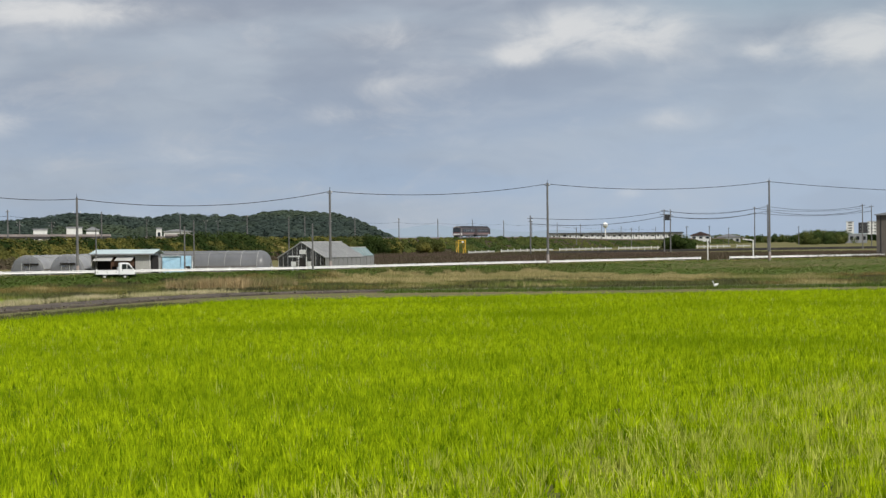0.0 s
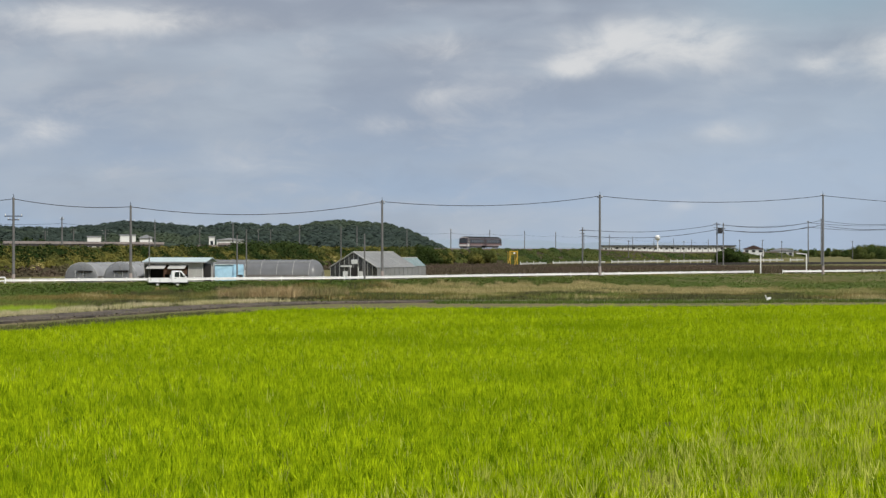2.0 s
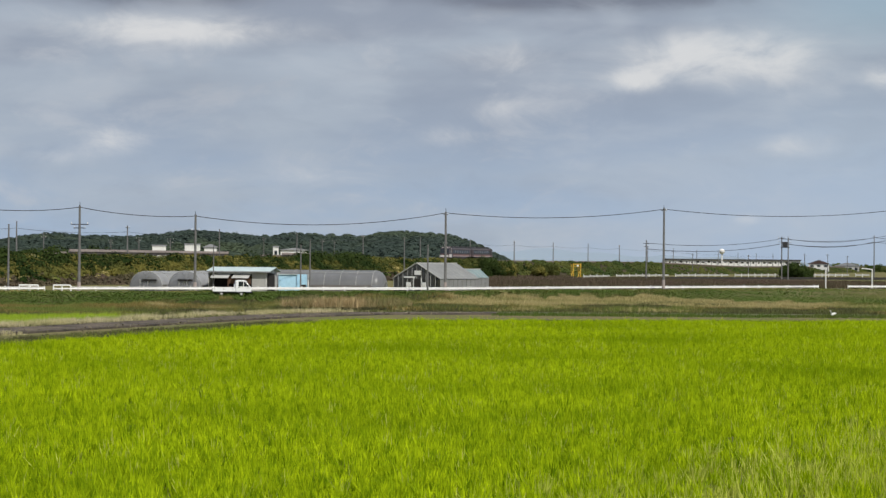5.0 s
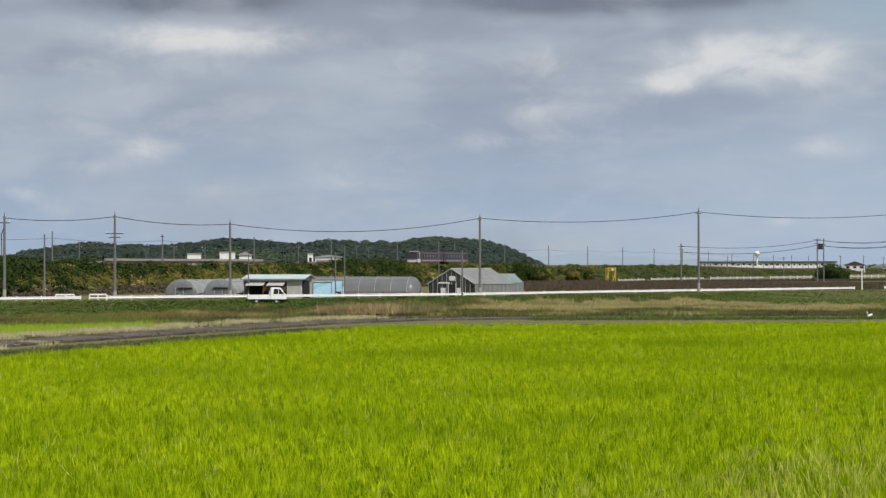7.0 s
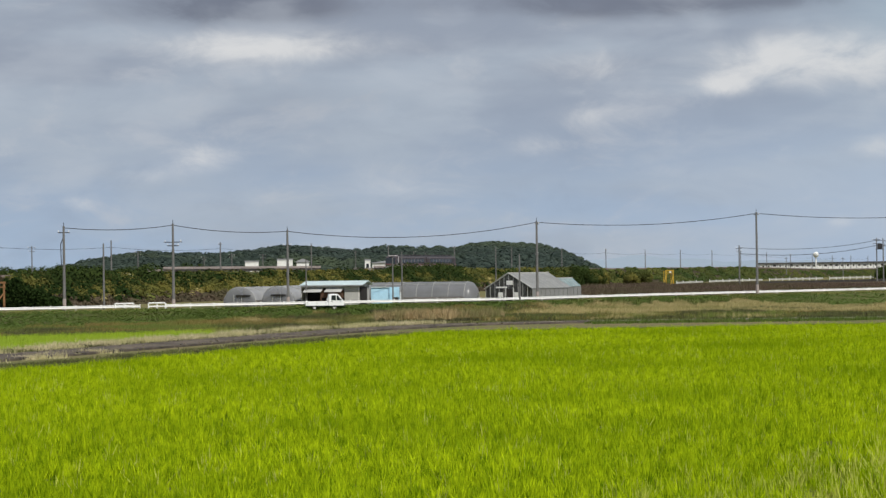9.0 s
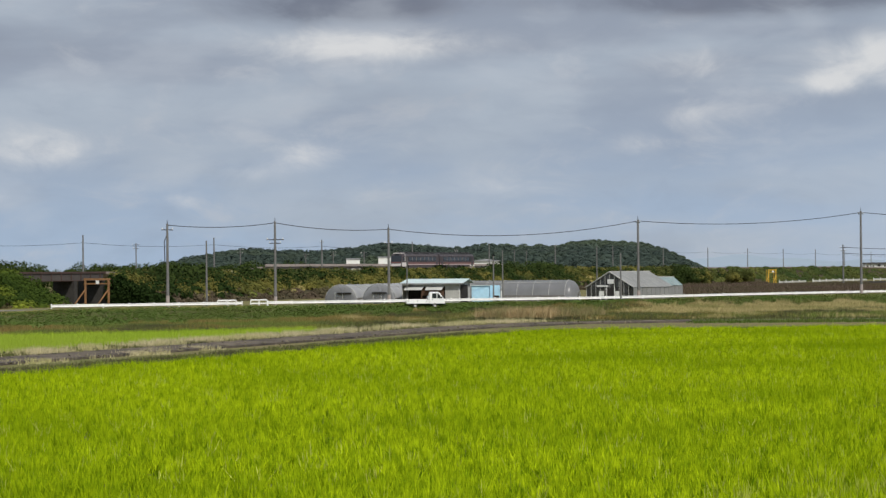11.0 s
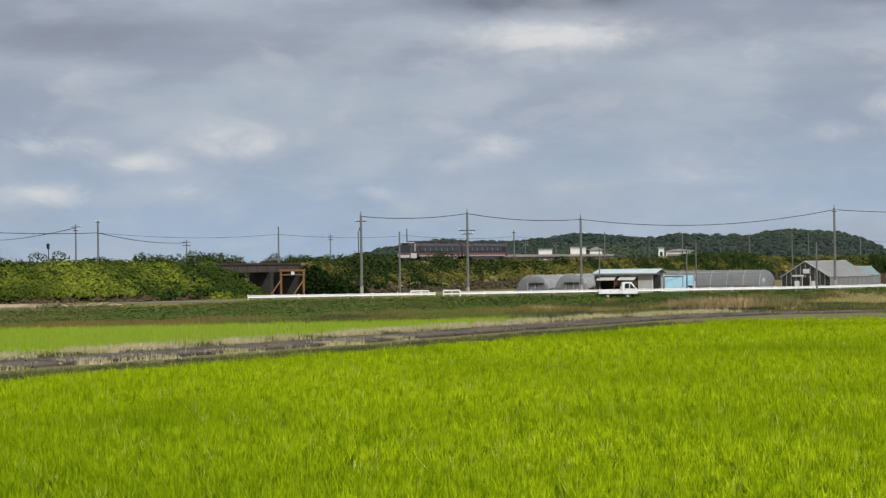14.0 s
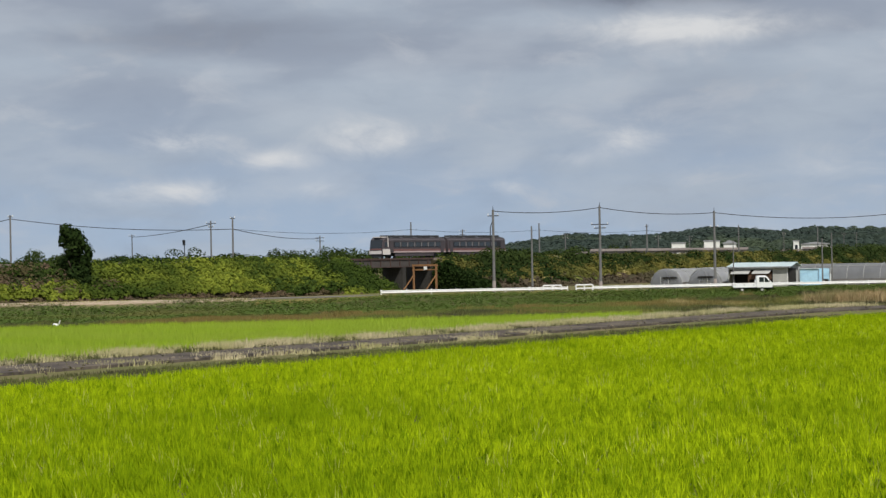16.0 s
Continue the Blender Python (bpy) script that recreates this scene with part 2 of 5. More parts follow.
M["film"] = film_material("greenhouse_film", (0.58, 0.59, 0.62), 0.25, 0.35)
M["oldfilm"] = film_material("aged_greenhouse_film", (0.36, 0.37, 0.395), 0.3, 0.3)
M["endfilm"] = film_material("clear_end_film", (0.44, 0.45, 0.47), 0.5, 0.25)
# Gable glass coloured darker than the roof panes, for the shade within.
M["darkpane"] = film_material("gable_glass_shade_dark", (0.09, 0.095, 0.095), 0.5, 0.15)
M["pane"] = film_material("dusty_greenhouse_glass", (0.50, 0.51, 0.51), 0.3, 0.45)
M["rice"] = leaf("young_rice", (0.68, 0.81, 0.014), (0.075, 0.175, 0.003), (0.22, 0.33, 0.005), 0.06, 0.4, lo=0.44, hi=0.74, tuft=2.4, clump=0.78)
M["rice_far"] = leaf("pale_rice", (0.42, 0.55, 0.05), (0.26, 0.40, 0.03), (0.36, 0.47, 0.06), 0.05, 0.4, tuft=0.8)
M["stubble"] = leaf("rice_stubble", (0.78, 0.80, 0.17), (0.32, 0.35, 0.06), (0.40, 0.46, 0.06), 0.3, 0.3)
M["soy"] = leaf("bean_leaves", (0.105, 0.155, 0.034), (0.078, 0.122, 0.027), (0.145, 0.150, 0.046), 0.045, 0.2, lo=0.5, hi=0.7, tuft=0.25, clump=0.75)
M["drygrass"] = leaf("dry_grass", (0.50, 0.41, 0.17), (0.27, 0.25, 0.09), (0.15, 0.19, 0.045), 0.05, 0.3)
M["paledry"] = leaf("straw_grass", (0.74, 0.66, 0.44), (0.52, 0.45, 0.27), (0.50, 0.47, 0.22), 0.15, 0.35)
M["verge"] = leaf("verge_grass", (0.12, 0.155, 0.04), (0.15, 0.145, 0.06), (0.08, 0.08, 0.045), 0.2, 0.25)
M["clod"] = leaf("earth_clods", (0.30, 0.25, 0.19), (0.07, 0.06, 0.05), (0.12, 0.12, 0.06), 0.4, 0.0)
M["russet"] = leaf("russet_grass", (0.27, 0.17, 0.06), (0.20, 0.19, 0.07), (0.16, 0.20, 0.05), 0.06, 0.3, lo=0.42, hi=0.56)
M["kudzu"] = leaf("vine_leaves", (0.30, 0.34, 0.045), (0.095, 0.135, 0.021), (0.055, 0.088, 0.016), 0.06, 0.3, lo=0.46, hi=0.64, tuft=0.45, clump=0.7)
M["scrub"] = leaf("scrub_leaves", (0.20, 0.178, 0.046), (0.11, 0.113, 0.03), (0.075, 0.088, 0.026), 0.07, 0.25, lo=0.44, hi=0.6, tuft=0.22, clump=0.8)
M["brownscrub"] = leaf("brown_scrub", (0.17, 0.12, 0.075), (0.095, 0.07, 0.05), (0.10, 0.09, 0.04), 0.08, 0.25)
M["deadweed"] = leaf("dead_weeds", (0.15, 0.105, 0.085), (0.085, 0.06, 0.05), (0.10, 0.09, 0.05), 0.03, 0.2)
M["scrub_far"] = leaf("far_scrub", (0.15, 0.155, 0.045), (0.075, 0.10, 0.03), (0.055, 0.085, 0.027), 0.03, 0.25, tuft=0.1, clump=0.8)
M["tanfield"] = leaf("bleached_grass", (0.50, 0.41, 0.20), (0.34, 0.30, 0.135), (0.27, 0.26, 0.10), 0.06, 0.3, lo=0.48, hi=0.7)
M["plume"] = leaf("pampas_plumes", (0.50, 0.45, 0.36), (0.34, 0.31, 0.2), (0.22, 0.22, 0.1), 0.2, 0.3)
M["tree"] = leaf("tree_leaves", (0.034, 0.054, 0.014), (0.013, 0.025, 0.008), (0.02, 0.037, 0.010), 0.1, 0.2)
# hill leaves: their greens carry a blue-grey tint for distance haze
M["wood"] = leaf("hazed_woodland_leaves", (0.072, 0.098, 0.080), (0.057, 0.080, 0.070), (0.092, 0.120, 0.074), 0.006, 0.3, lo=0.5, hi=0.66, tuft=0.05, clump=0.85)
M["bush"] = leaf("bush_leaves", (0.056, 0.080, 0.021), (0.024, 0.040, 0.012), (0.038, 0.058, 0.016), 0.1, 0.25, tuft=0.3)
# Darker copy of the vine leaves, with shade put into its greens.
M["vine_dark"] = leaf("shaded_vine_leaves", (0.09, 0.135, 0.026), (0.034, 0.058, 0.012), (0.03, 0.052, 0.011), 0.08, 0.3, tuft=0.45, clump=0.7)
M["tan"] = leaf("tan_pampas_leaves", (0.56, 0.43, 0.24), (0.33, 0.25, 0.13), (0.22, 0.21, 0.09), 0.3, 0.3)


# ---- building helpers ----
def at(bearing_deg, dist, z=0.0):
    """A place in the plan by its bearing (clockwise from +y) and its distance from the origin."""
    a = radians(bearing_deg)
    return Vector((dist * math.sin(a), dist * math.cos(a), z))


def part(name, bm, material, parent=None, label=""):
    me = bpy.data.meshes.new(name)
    bm.to_mesh(me)
    bm.free()
    me.materials.append(material)
    ob = new(name, me)
    if parent is not None:
        ob.parent = parent
    if label:
        ob["label"] = label
    return ob


def box(sx, sy, sz, x=0, y=0, z=0, bevel=0.0, bm=None, m=None):
    """A box with its middle at x, y and its foot at z, in a new or a given bmesh."""
    b = bm or bmesh.new()
    mm = (m or Matrix()) @ Matrix.Translation((x, y, z + sz / 2)) @ Matrix.Diagonal((sx, sy, sz, 1))
    got = bmesh.ops.create_cube(b, size=1, matrix=mm)
    if bevel:
        edges = list({e for v in got["verts"] for e in v.link_edges})
        bmesh.ops.bevel(b, geom=edges, offset=bevel, segments=2, affect="EDGES")
    return b


def tube(r1, r2, length, x=0, y=0, z=0, n=10, bm=None, m=None):
    b = bm or bmesh.new()
    mm = (m or Matrix()) @ Matrix.Translation((x, y, z + length / 2))
    bmesh.ops.create_cone(b, cap_ends=True, segments=n, radius1=r1, radius2=r2, depth=length, matrix=mm)
    return b


def bar(a, b_, r, bm=None, n=6):
    """A round bar from a to b_."""
    b = bm or bmesh.new()
    a, b_ = Vector(a), Vector(b_)
    d = b_ - a
    mm = Matrix.Translation((a + b_) / 2) @ d.to_track_quat("Z", "Y").to_matrix().to_4x4()
    bmesh.ops.create_cone(b, cap_ends=True, segments=n, radius1=r, radius2=r, depth=d.length, matrix=mm)
    return b


def prism(outline, length, bm=None):
    """An outline in the x-z plane, drawn out along y by length, from the middle."""
    b = bm or bmesh.new()
    lo = [b.verts.new((x, -length / 2, z)) for x, z in outline]
    hi = [b.verts.new((x, length / 2, z)) for x, z in outline]
    b.faces.new(lo)
    b.faces.new(hi[::-1])
    k = len(outline)
    for i in range(k):
        b.faces.new((lo[i], hi[i], hi[(i + 1) % k], lo[(i + 1) % k]))
    bmesh.ops.recalc_face_normals(b, faces=b.faces[:])
    return b


def thing(name, m, label, category, group="", kind=""):
    ob = new(name)
    ob.empty_display_size = 0.3
    ob.matrix_world = m
    return tagged(ob, label, category, group, kind)


def fast(name, verts, sides, material, parent=None):
    """A mesh of loose triangles or quads from an array (n, sides, 3)."""
    v = np.asarray(verts, dtype=np.float32).reshape(-1, 3)
    n = len(v) // sides
    me = bpy.data.meshes.new(name)
    me.vertices.add(len(v))
    me.vertices.foreach_set("co", v.ravel())
    me.loops.add(len(v))
    me.loops.foreach_set("vertex_index", np.arange(len(v), dtype=np.int32))
    me.polygons.add(n)
    me.polygons.foreach_set("loop_start", np.arange(0, len(v), sides, dtype=np.int32))
    me.update(calc_edges=True)
    me.materials.append(material)
    ob = new(name, me)
    if parent is not None:
        ob.parent = parent
    return ob


rng = np.random.default_rng(7)

# ---- the lie of the land ----
ROAD_X = np.array([-900, -190, -124, -86, -48, -20, 1, 20, 50, 92, 220, 1200.0])
ROAD_Y = np.array([80, 186, 207, 236, 260, 276, 304, 325, 357, 383, 440, 800.0])


def road_y(x):
    return np.interp(x, ROAD_X, ROAD_Y)


def ramp(v, lo, hi):
    t = np.clip((v - lo) / (hi - lo), 0, 1)
    return t * t * (3 - 2 * t)


def ground(x, y):
    """Height of the ground: flat paddies, the road on its low bank, the land behind it."""
    x, y = np.asarray(x, float), np.asarray(y, float)
    s = (road_y(x) - y) * 0.82
    top = 1.03
    front = top * ramp(s, 34, 5)
    behind = 0.45 + 0.45 * ramp(x, -15, 30)
    back = top + (behind - top) * ramp(-s, 4, 12)
    return np.where(s > 0, front, back)


def gz(x, y):
    return float(ground(x, y))


def grid_sheet(name, xs, ys, lift, material):
    X, Y = np.meshgrid(xs, ys)
    Z = ground(X, Y) + lift
    v = np.stack([X, Y, Z], -1).reshape(-1, 3)
    w = len(xs)
    f = [(j * w + i, j * w + i + 1, (j + 1) * w + i + 1, (j + 1) * w + i) for j in range(len(ys) - 1) for i in range(w - 1)]
    me = bpy.data.meshes.new(name)
    me.from_pydata(v.tolist(), [], f)
    me.materials.append(material)
    ob = new(name, me)
    for p in me.polygons:
        p.use_smooth = True
    return ob


far = [600, 900, 1400, 2200, 3400, 4800]
xs = np.array([-x for x in far[::-1]] + list(np.arange(-400, 401, 6.0)) + far)
ys = np.array([-4800, -2000, -600, -100] + list(np.arange(-40, 480, 6.0)) + [560, 700, 900, 1300, 2000, 3200, 4800])
tagged(grid_sheet("ground", xs, ys, 0.0, M["soil"]), "flat farmland of weedy olive-brown soil", "ground", kind="structure")


def ribbon(name, pts, width, lift, material, thick=0.06):
    """A strip of paving along a line in the plan, with a low edge."""
    bm = bmesh.new()
    pts = [Vector((x, y, 0)) for x, y in pts]
    rows = []
    for i, p in enumerate(pts):
        d = (pts[min(i + 1, len(pts) - 1)] - pts[max(i - 1, 0)]).normalized()
        nrm = Vector((-d.y, d.x, 0))
        row = []
        for k, dz in ((-0.5, -thick - 0.2), (-0.5, 0), (0, 0.04), (0.5, 0), (0.5, -thick - 0.2)):
            q = p + nrm * width * k
            row.append(bm.verts.new((q.x, q.y, gz(q.x, q.y) + lift + thick + dz)))
        rows.append(row)
    for a, b in zip(rows, rows[1:]):
        for i in range(4):
            bm.faces.new((a[i], a[i + 1], b[i + 1], b[i]))
    bmesh.ops.recalc_face_normals(bm, faces=bm.faces[:])
    return part(name, bm, material)


def dense(pts, step):
    out = []
    for (x0, y0), (x1, y1) in zip(pts, pts[1:]):
        n = max(1, int(math.hypot(x1 - x0, y1 - y0) / step))
        out += [(x0 + (x1 - x0) * i / n, y0 + (y1 - y0) * i / n) for i in range(n)]
    return out + [pts[-1]]


EDGE_A, EDGE_B, EDGE_C = (-44.5, 73.5), (-17.6, 167.5), (46.0, 183.5)     # the bund of the near paddy
TRACK = [(-93, -45), (-56.8, 79), (-40.6, 136), (-31.8, 167), (-27, 183), (-19, 196.5), (-6, 203), (20, 206), (60, 214), (160, 235)]
tagged(ribbon("farm_track", dense(TRACK[:7], 5), 5.6, 0.10, M["track"]), "dark worn asphalt farm track between the paddies", "track", kind="structure")
tagged(ribbon("farm_path", dense(TRACK[6:], 5), 1.8, 0.08, M["paleearth"]), "narrow grey farm path at the paddy's far edge", "path", kind="structure")
road_line = [(x, float(road_y(x)) - 3.2) for x in np.arange(-300, 301, 8.0)]
tagged(ribbon("road", road_line, 5.0, 0.02, M["road"]), "grey asphalt road on a low bank beside the guardrail", "road", kind="structure")
tagged(ribbon("earth_verge", [(x, float(road_y(x)) - 8.5) for x in np.arange(-230, -92, 6.0)], 10.0, 0.1, M["dirtroad"]),
       "bare pale earth verge below the bank", "verge", kind="structure")


# ---- crops and grass ----
def inside(x, y, poly):
    hit = np.zeros(len(x), bool)
    n = len(poly)
    for i in range(n):
        (x0, y0), (x1, y1) = poly[i], poly[(i + 1) % n]
        c = ((y0 > y) != (y1 > y)) & (x < (x1 - x0) * (y - y0) / (y1 - y0 + 1e-9) + x0)
        hit ^= c
    return hit


def sow(poly, per_m2, keep=None):
    """Random places inside a polygon of the plan."""
    p = np.array(poly, float)
    lo, hi = p.min(0), p.max(0)
    n = int((hi[0] - lo[0]) * (hi[1] - lo[1]) * per_m2)
    x, y = rng.uniform(lo[0], hi[0], n), rng.uniform(lo[1], hi[1], n)
    ok = inside(x, y, poly)
    x, y = x[ok], y[ok]
    if keep is not None:
        ok = keep(x, y)
        x, y = x[ok], y[ok]
    return x, y


def blades(x, y, z, per, tall, wide, spread, lean=0.35, jitter=0.25):
    """Tufts of upright leaf blades (triangles) at the places given."""
    n = len(x) * per
    bx, by = np.repeat(x, per) + rng.normal(0, spread, n), np.repeat(y, per) + rng.normal(0, spread, n)
    h = np.repeat(np.broadcast_to(tall, x.shape), per) * (1 + rng.normal(0, jitter, n)).clip(0.35, 1.6)
    bz = np.repeat(np.broadcast_to(z, x.shape), per)
    a, l = rng.uniform(0, 2 * np.pi, n), rng.uniform(0, 2 * np.pi, n)
    k = np.minimum(np.abs(rng.normal(0, lean, n)), 0.9) * h
    w = wide * rng.uniform(0.6, 1.4, n) / 2
    v = np.empty((n, 3, 3), np.float32)
    v[:, 0] = np.stack([bx - np.cos(a) * w, by - np.sin(a) * w, bz], 1)
    v[:, 1] = np.stack([bx + np.cos(a) * w, by + np.sin(a) * w, bz], 1)
    v[:, 2] = np.stack([bx + np.cos(l) * k, by + np.sin(l) * k, bz + h], 1)
    return v


def leaves(c, size, flat=0.5, stretch=1.3, out=None):
    """Loose leaf quads at the places c (n, 3); flat 1: level, 0: any way; out: the way that the leaves mostly face."""
    n = len(c)
    nz = rng.normal(0, 1, (n, 3))
    nz /= np.linalg.norm(nz, axis=1)[:, None]
    nz = nz * (1 - flat) + np.array([0, 0, 1.0]) * flat
    if out is not None:
        nz = nz * 0.45 + out * 0.75
    nz /= np.linalg.norm(nz, axis=1)[:, None]
    r = rng.normal(0, 1, (n, 3))
    u = np.cross(nz, r)
    u /= np.linalg.norm(u, axis=1)[:, None]
    w = np.cross(nz, u)
    s = (np.broadcast_to(size, (n,)) * rng.uniform(0.6, 1.4, n) / 2)[:, None]
    v = np.empty((n, 4, 3), np.float32)
    v[:, 0], v[:, 1], v[:, 2], v[:, 3] = c - u * s * stretch, c - w * s * 0.8, c + u * s * stretch, c + w * s * 0.8
    return v


# The near paddy: everything this side of the bund.
PADDY = [(-78, -40), EDGE_A, EDGE_B, EDGE_C, (160, 222), (160, -40)]
bm = bmesh.new()
bm.faces.new([bm.verts.new((x, y, 0.02)) for x, y in PADDY])
tagged(part("paddy_soil", bm, M["mud"]), "wet mud of the rice paddy", "paddy", kind="structure")


def ring(lo, hi):
    def keep(x, y):
        d = np.hypot(x, y)
        a = np.degrees(np.arctan2(x, y))
        return (d > lo) & (d <= hi) & (a > -35) & (a < 16)
    return keep


def field_height(x, y):
    return 0.46 + 0.05 * np.sin(x * 0.31 + y * 0.12) * np.sin(y * 0.21) + 0.03 * np.sin(x * 1.3 + 2 * np.sin(y * 0.4))


def dryness(x, y):
    """Old stubble shows in rows on one side of a line across the near paddy."""
    side = (x - 0.9) * 0.89 - (y - 48.0) * 0.46
    row = 0.5 + 0.5 * np.sin(side * 2 * np.pi / 1.9)
    return 0.03 + 0.60 * ramp(side, -1.0, 4.0) * (0.25 + 0.75 * row) * ramp(np.hypot(x, y), 125, 55)


def cell(x, y, sx, sy, seed):
    """A random number for each cell of a skewed grid of the plan."""
    i, j = np.floor((x + 0.3 * y) / sx).astype(np.int64), np.floor((y - 0.2 * x) / sy).astype(np.int64)
    v = np.sin(i * 12.9898 + j * 78.233 + seed) * 43758.5453
    return v - np.floor(v)


tufts = []
stubs = []
for lo, hi, dens, per, wide, spread in ((28, 58, 13, 10, 0.058, 0.06), (58, 105, 9, 11, 0.05, 0.09), (105, 215, 5, 12, 0.055, 0.17)):
    x, y = sow(PADDY, dens, ring(lo, hi))
    gap = cell(x, y, 0.45, 0.8, 1.7) < (0.05 + 0.9 * dryness(x, y) * 0.45)
    x, y = x[~gap], y[~gap]
    dry = rng.random(len(x)) < dryness(x, y)
    xx, yy = x[~dry], y[~dry]
    tufts.append(blades(xx, yy, 0.0, per, field_height(xx, yy) * (0.88 + 0.24 * cell(xx, yy, 0.7, 1.1, 5.1)) * (1 + rng.normal(0, 0.10, len(xx))).clip(0.6, 1.4), wide, spread, 0.42, 0.16))
    if dry.any():
        stubs.append(blades(x[dry], y[dry], 0.0, per, 0.46, wide * 0.8, spread * 0.9, 0.45))
tagged(fast("rice_plants", np.concatenate(tufts), 3, M["rice"]), "bright yellow-green young rice filling the paddy", "rice", kind="stuff")
tagged(fast("rice_stubble", np.concatenate(stubs), 3, M["stubble"]), "pale dry stubble among the young rice", "stubble", kind="stuff")

# The second paddy, beyond the track.
PADDY2 = [(-135, 118), (-88, 146), (-71, 154), (-54, 164), (-41, 174), (-37.5, 174), (-42, 155), (-62, 88), (-95, 20), (-160, 20)]
x, y = sow(PADDY2, 5, ring(60, 230))
tagged(fast("rice_plants", blades(x, y, ground(x, y), 10, 0.5, 0.06, 0.18), 3, M["rice_far"]), "light green rice beyond the farm track", "rice", kind="stuff")


def band(line, half, per_m2, per, tall, wide, material, name, label, cat, side=0.0, lean=0.35, keep=None, z=0.0):
    """Grass along a line of the plan, set off to its left by side."""
    pts = np.array(dense(line, 1.0))
    d = np.gradient(pts, axis=0)
    d /= np.linalg.norm(d, axis=1)[:, None]
    seg = len(pts)
    n = int(seg * half * 2 * per_m2)
    i = rng.integers(0, seg, n)
    off = side + rng.uniform(-half, half, n)
    x, y = pts[i, 0] - d[i, 1] * off + rng.normal(0, 0.5, n), pts[i, 1] + d[i, 0] * off + rng.normal(0, 0.5, n)
    ok = ring(50, 330)(x, y)
    if keep is not None:
        ok &= keep(x, y)
    x, y = x[ok], y[ok]
    return tagged(fast(name, blades(x, y, ground(x, y) + z, per, tall, wide, 0.2, lean), 3, material), label, cat, kind="stuff")


clumpy = lambda f, cut: (lambda x, y: (np.sin(x * f + 1.3 * np.sin(y * f * 0.7)) * np.sin(y * f * 1.2 + x * 0.2) + 0.3 * rng.normal(0, 1, len(x))) > cut)
band([(-88, -60), EDGE_A, EDGE_B, EDGE_C, (160, 222)], 3.6, 6, 7, 0.17, 0.07, M["verge"], "verge_grass", "dull low grass on the paddy bund", "grass", side=3.6)
band(TRACK[:6], 1.9, 12, 9, 0.46, 0.05, M["paledry"], "dry_grass", "tufts of straw-coloured dry grass along the track", "grass", side=4.7, keep=clumpy(0.55, 0.02))
band(TRACK[:6], 2.1, 5, 7, 0.3, 0.06, M["verge"], "verge_grass", "green weeds between the dry tufts along the track", "grass", side=4.6)
band(TRACK[:3], 1.5, 7, 9, 0.28, 0.05, M["paledry"], "dry_grass", "scattered dead tufts beside the track", "grass", side=-2.2, keep=clumpy(0.6, 0.2))
verge_line = [(x, float(road_y(x)) - 8.5) for x in np.arange(-230, -92, 6.0)]
band(verge_line, 5.5, 3.5, 7, 0.22, 0.10, M["drygrass"], "dry_grass", "bleached grass spreading over the earth verge", "grass", keep=clumpy(0.16, -0.1), lean=0.8)
band(verge_line, 6.0, 4.5, 7, 0.30, 0.10, M["verge"], "verge_grass", "green weeds spreading over the earth verge", "grass", side=-1.5, keep=clumpy(0.12, 0.12), lean=0.7)
band(TRACK[5:], 2.0, 5, 6, 0.35, 0.07, M["verge"], "verge_grass", "short green grass beside the track", "grass", side=2.8)
band(TRACK[6:], 3.0, 5, 6, 0.30, 0.07, M["soy"], "green_weeds", "low green weeds before the farm path", "grass", side=-4.6)


pts_t = np.array(dense(TRACK[:7], 1.0))
dir_t = np.gradient(pts_t, axis=0)
dir_t /= np.linalg.norm(dir_t, axis=1)[:, None]
i_t = rng.integers(0, len(pts_t), 5200)
o_t = rng.choice([-1.0, 1.0], 5200) * np.abs(rng.normal(1.9, 0.9, 5200))
x, y = pts_t[i_t, 0] - dir_t[i_t, 1] * o_t, pts_t[i_t, 1] + dir_t[i_t, 0] * o_t
c = np.stack([x, y, ground(x, y) + rng.uniform(0.08, 0.2, len(x))], 1)
tagged(fast("clods", leaves(c, 0.17, 0.5), 4, M["clod"]), "dark clods and trampled litter along the track", "clods", kind="stuff")


# Strips between the track and the road.
def strip(fn_near, fn_far, a0, a1, per_m2):
    """Places between two distances that depend on the bearing."""
    n = int((a1 - a0) * 4.6 * 60 * per_m2)
    a = rng.uniform(a0, a1, n)
    near, farr = fn_near(a), fn_far(a)
    r = near + (farr - near) * rng.uniform(0, 1, n)
    return np.sin(np.radians(a)) * r, np.cos(np.radians(a)) * r


def by(*pairs):
    a, d = zip(*pairs)
    return lambda v: np.interp(v, a, d)


def road_dist(a, back):
    """Distance from the origin to the line that runs `back` metres this side of the guardrail, along bearing a."""
    a = np.atleast_1d(a)
    r = np.linspace(150, 480, 661)
    X, Y = np.sin(np.radians(a))[:, None] * r, np.cos(np.radians(a))[:, None] * r
    return r[np.argmax((road_y(X) - Y) < back, axis=1)]


tab = np.arange(-36, 17.5, 0.5)
edge_far = road_dist(tab, 9.0) - 9.0 * ramp(tab, -19.0, -23.0)
soy_far = lambda v: np.interp(v, tab, edge_far)
soy_near = by((-36, 180), (-31, 180), (-25, 186), (-18, 203), (-13, 224), (-8, 244), (-3, 264), (0, 276), (3, 292), (5, 274), (8, 262), (16, 262))
soy_base = soy_near
soy_near = lambda v: soy_base(v) + 4.0 * np.sin(v * 3.1) + 3.0 * np.sin(v * 7.7 + 1.0) + 1.6 * np.sin(v * 19.0)
x, y = strip(soy_near, soy_far, -35, 16, 13.0)
wave = 0.10 * np.sin(x * 0.35) * np.sin(y * 0.5)
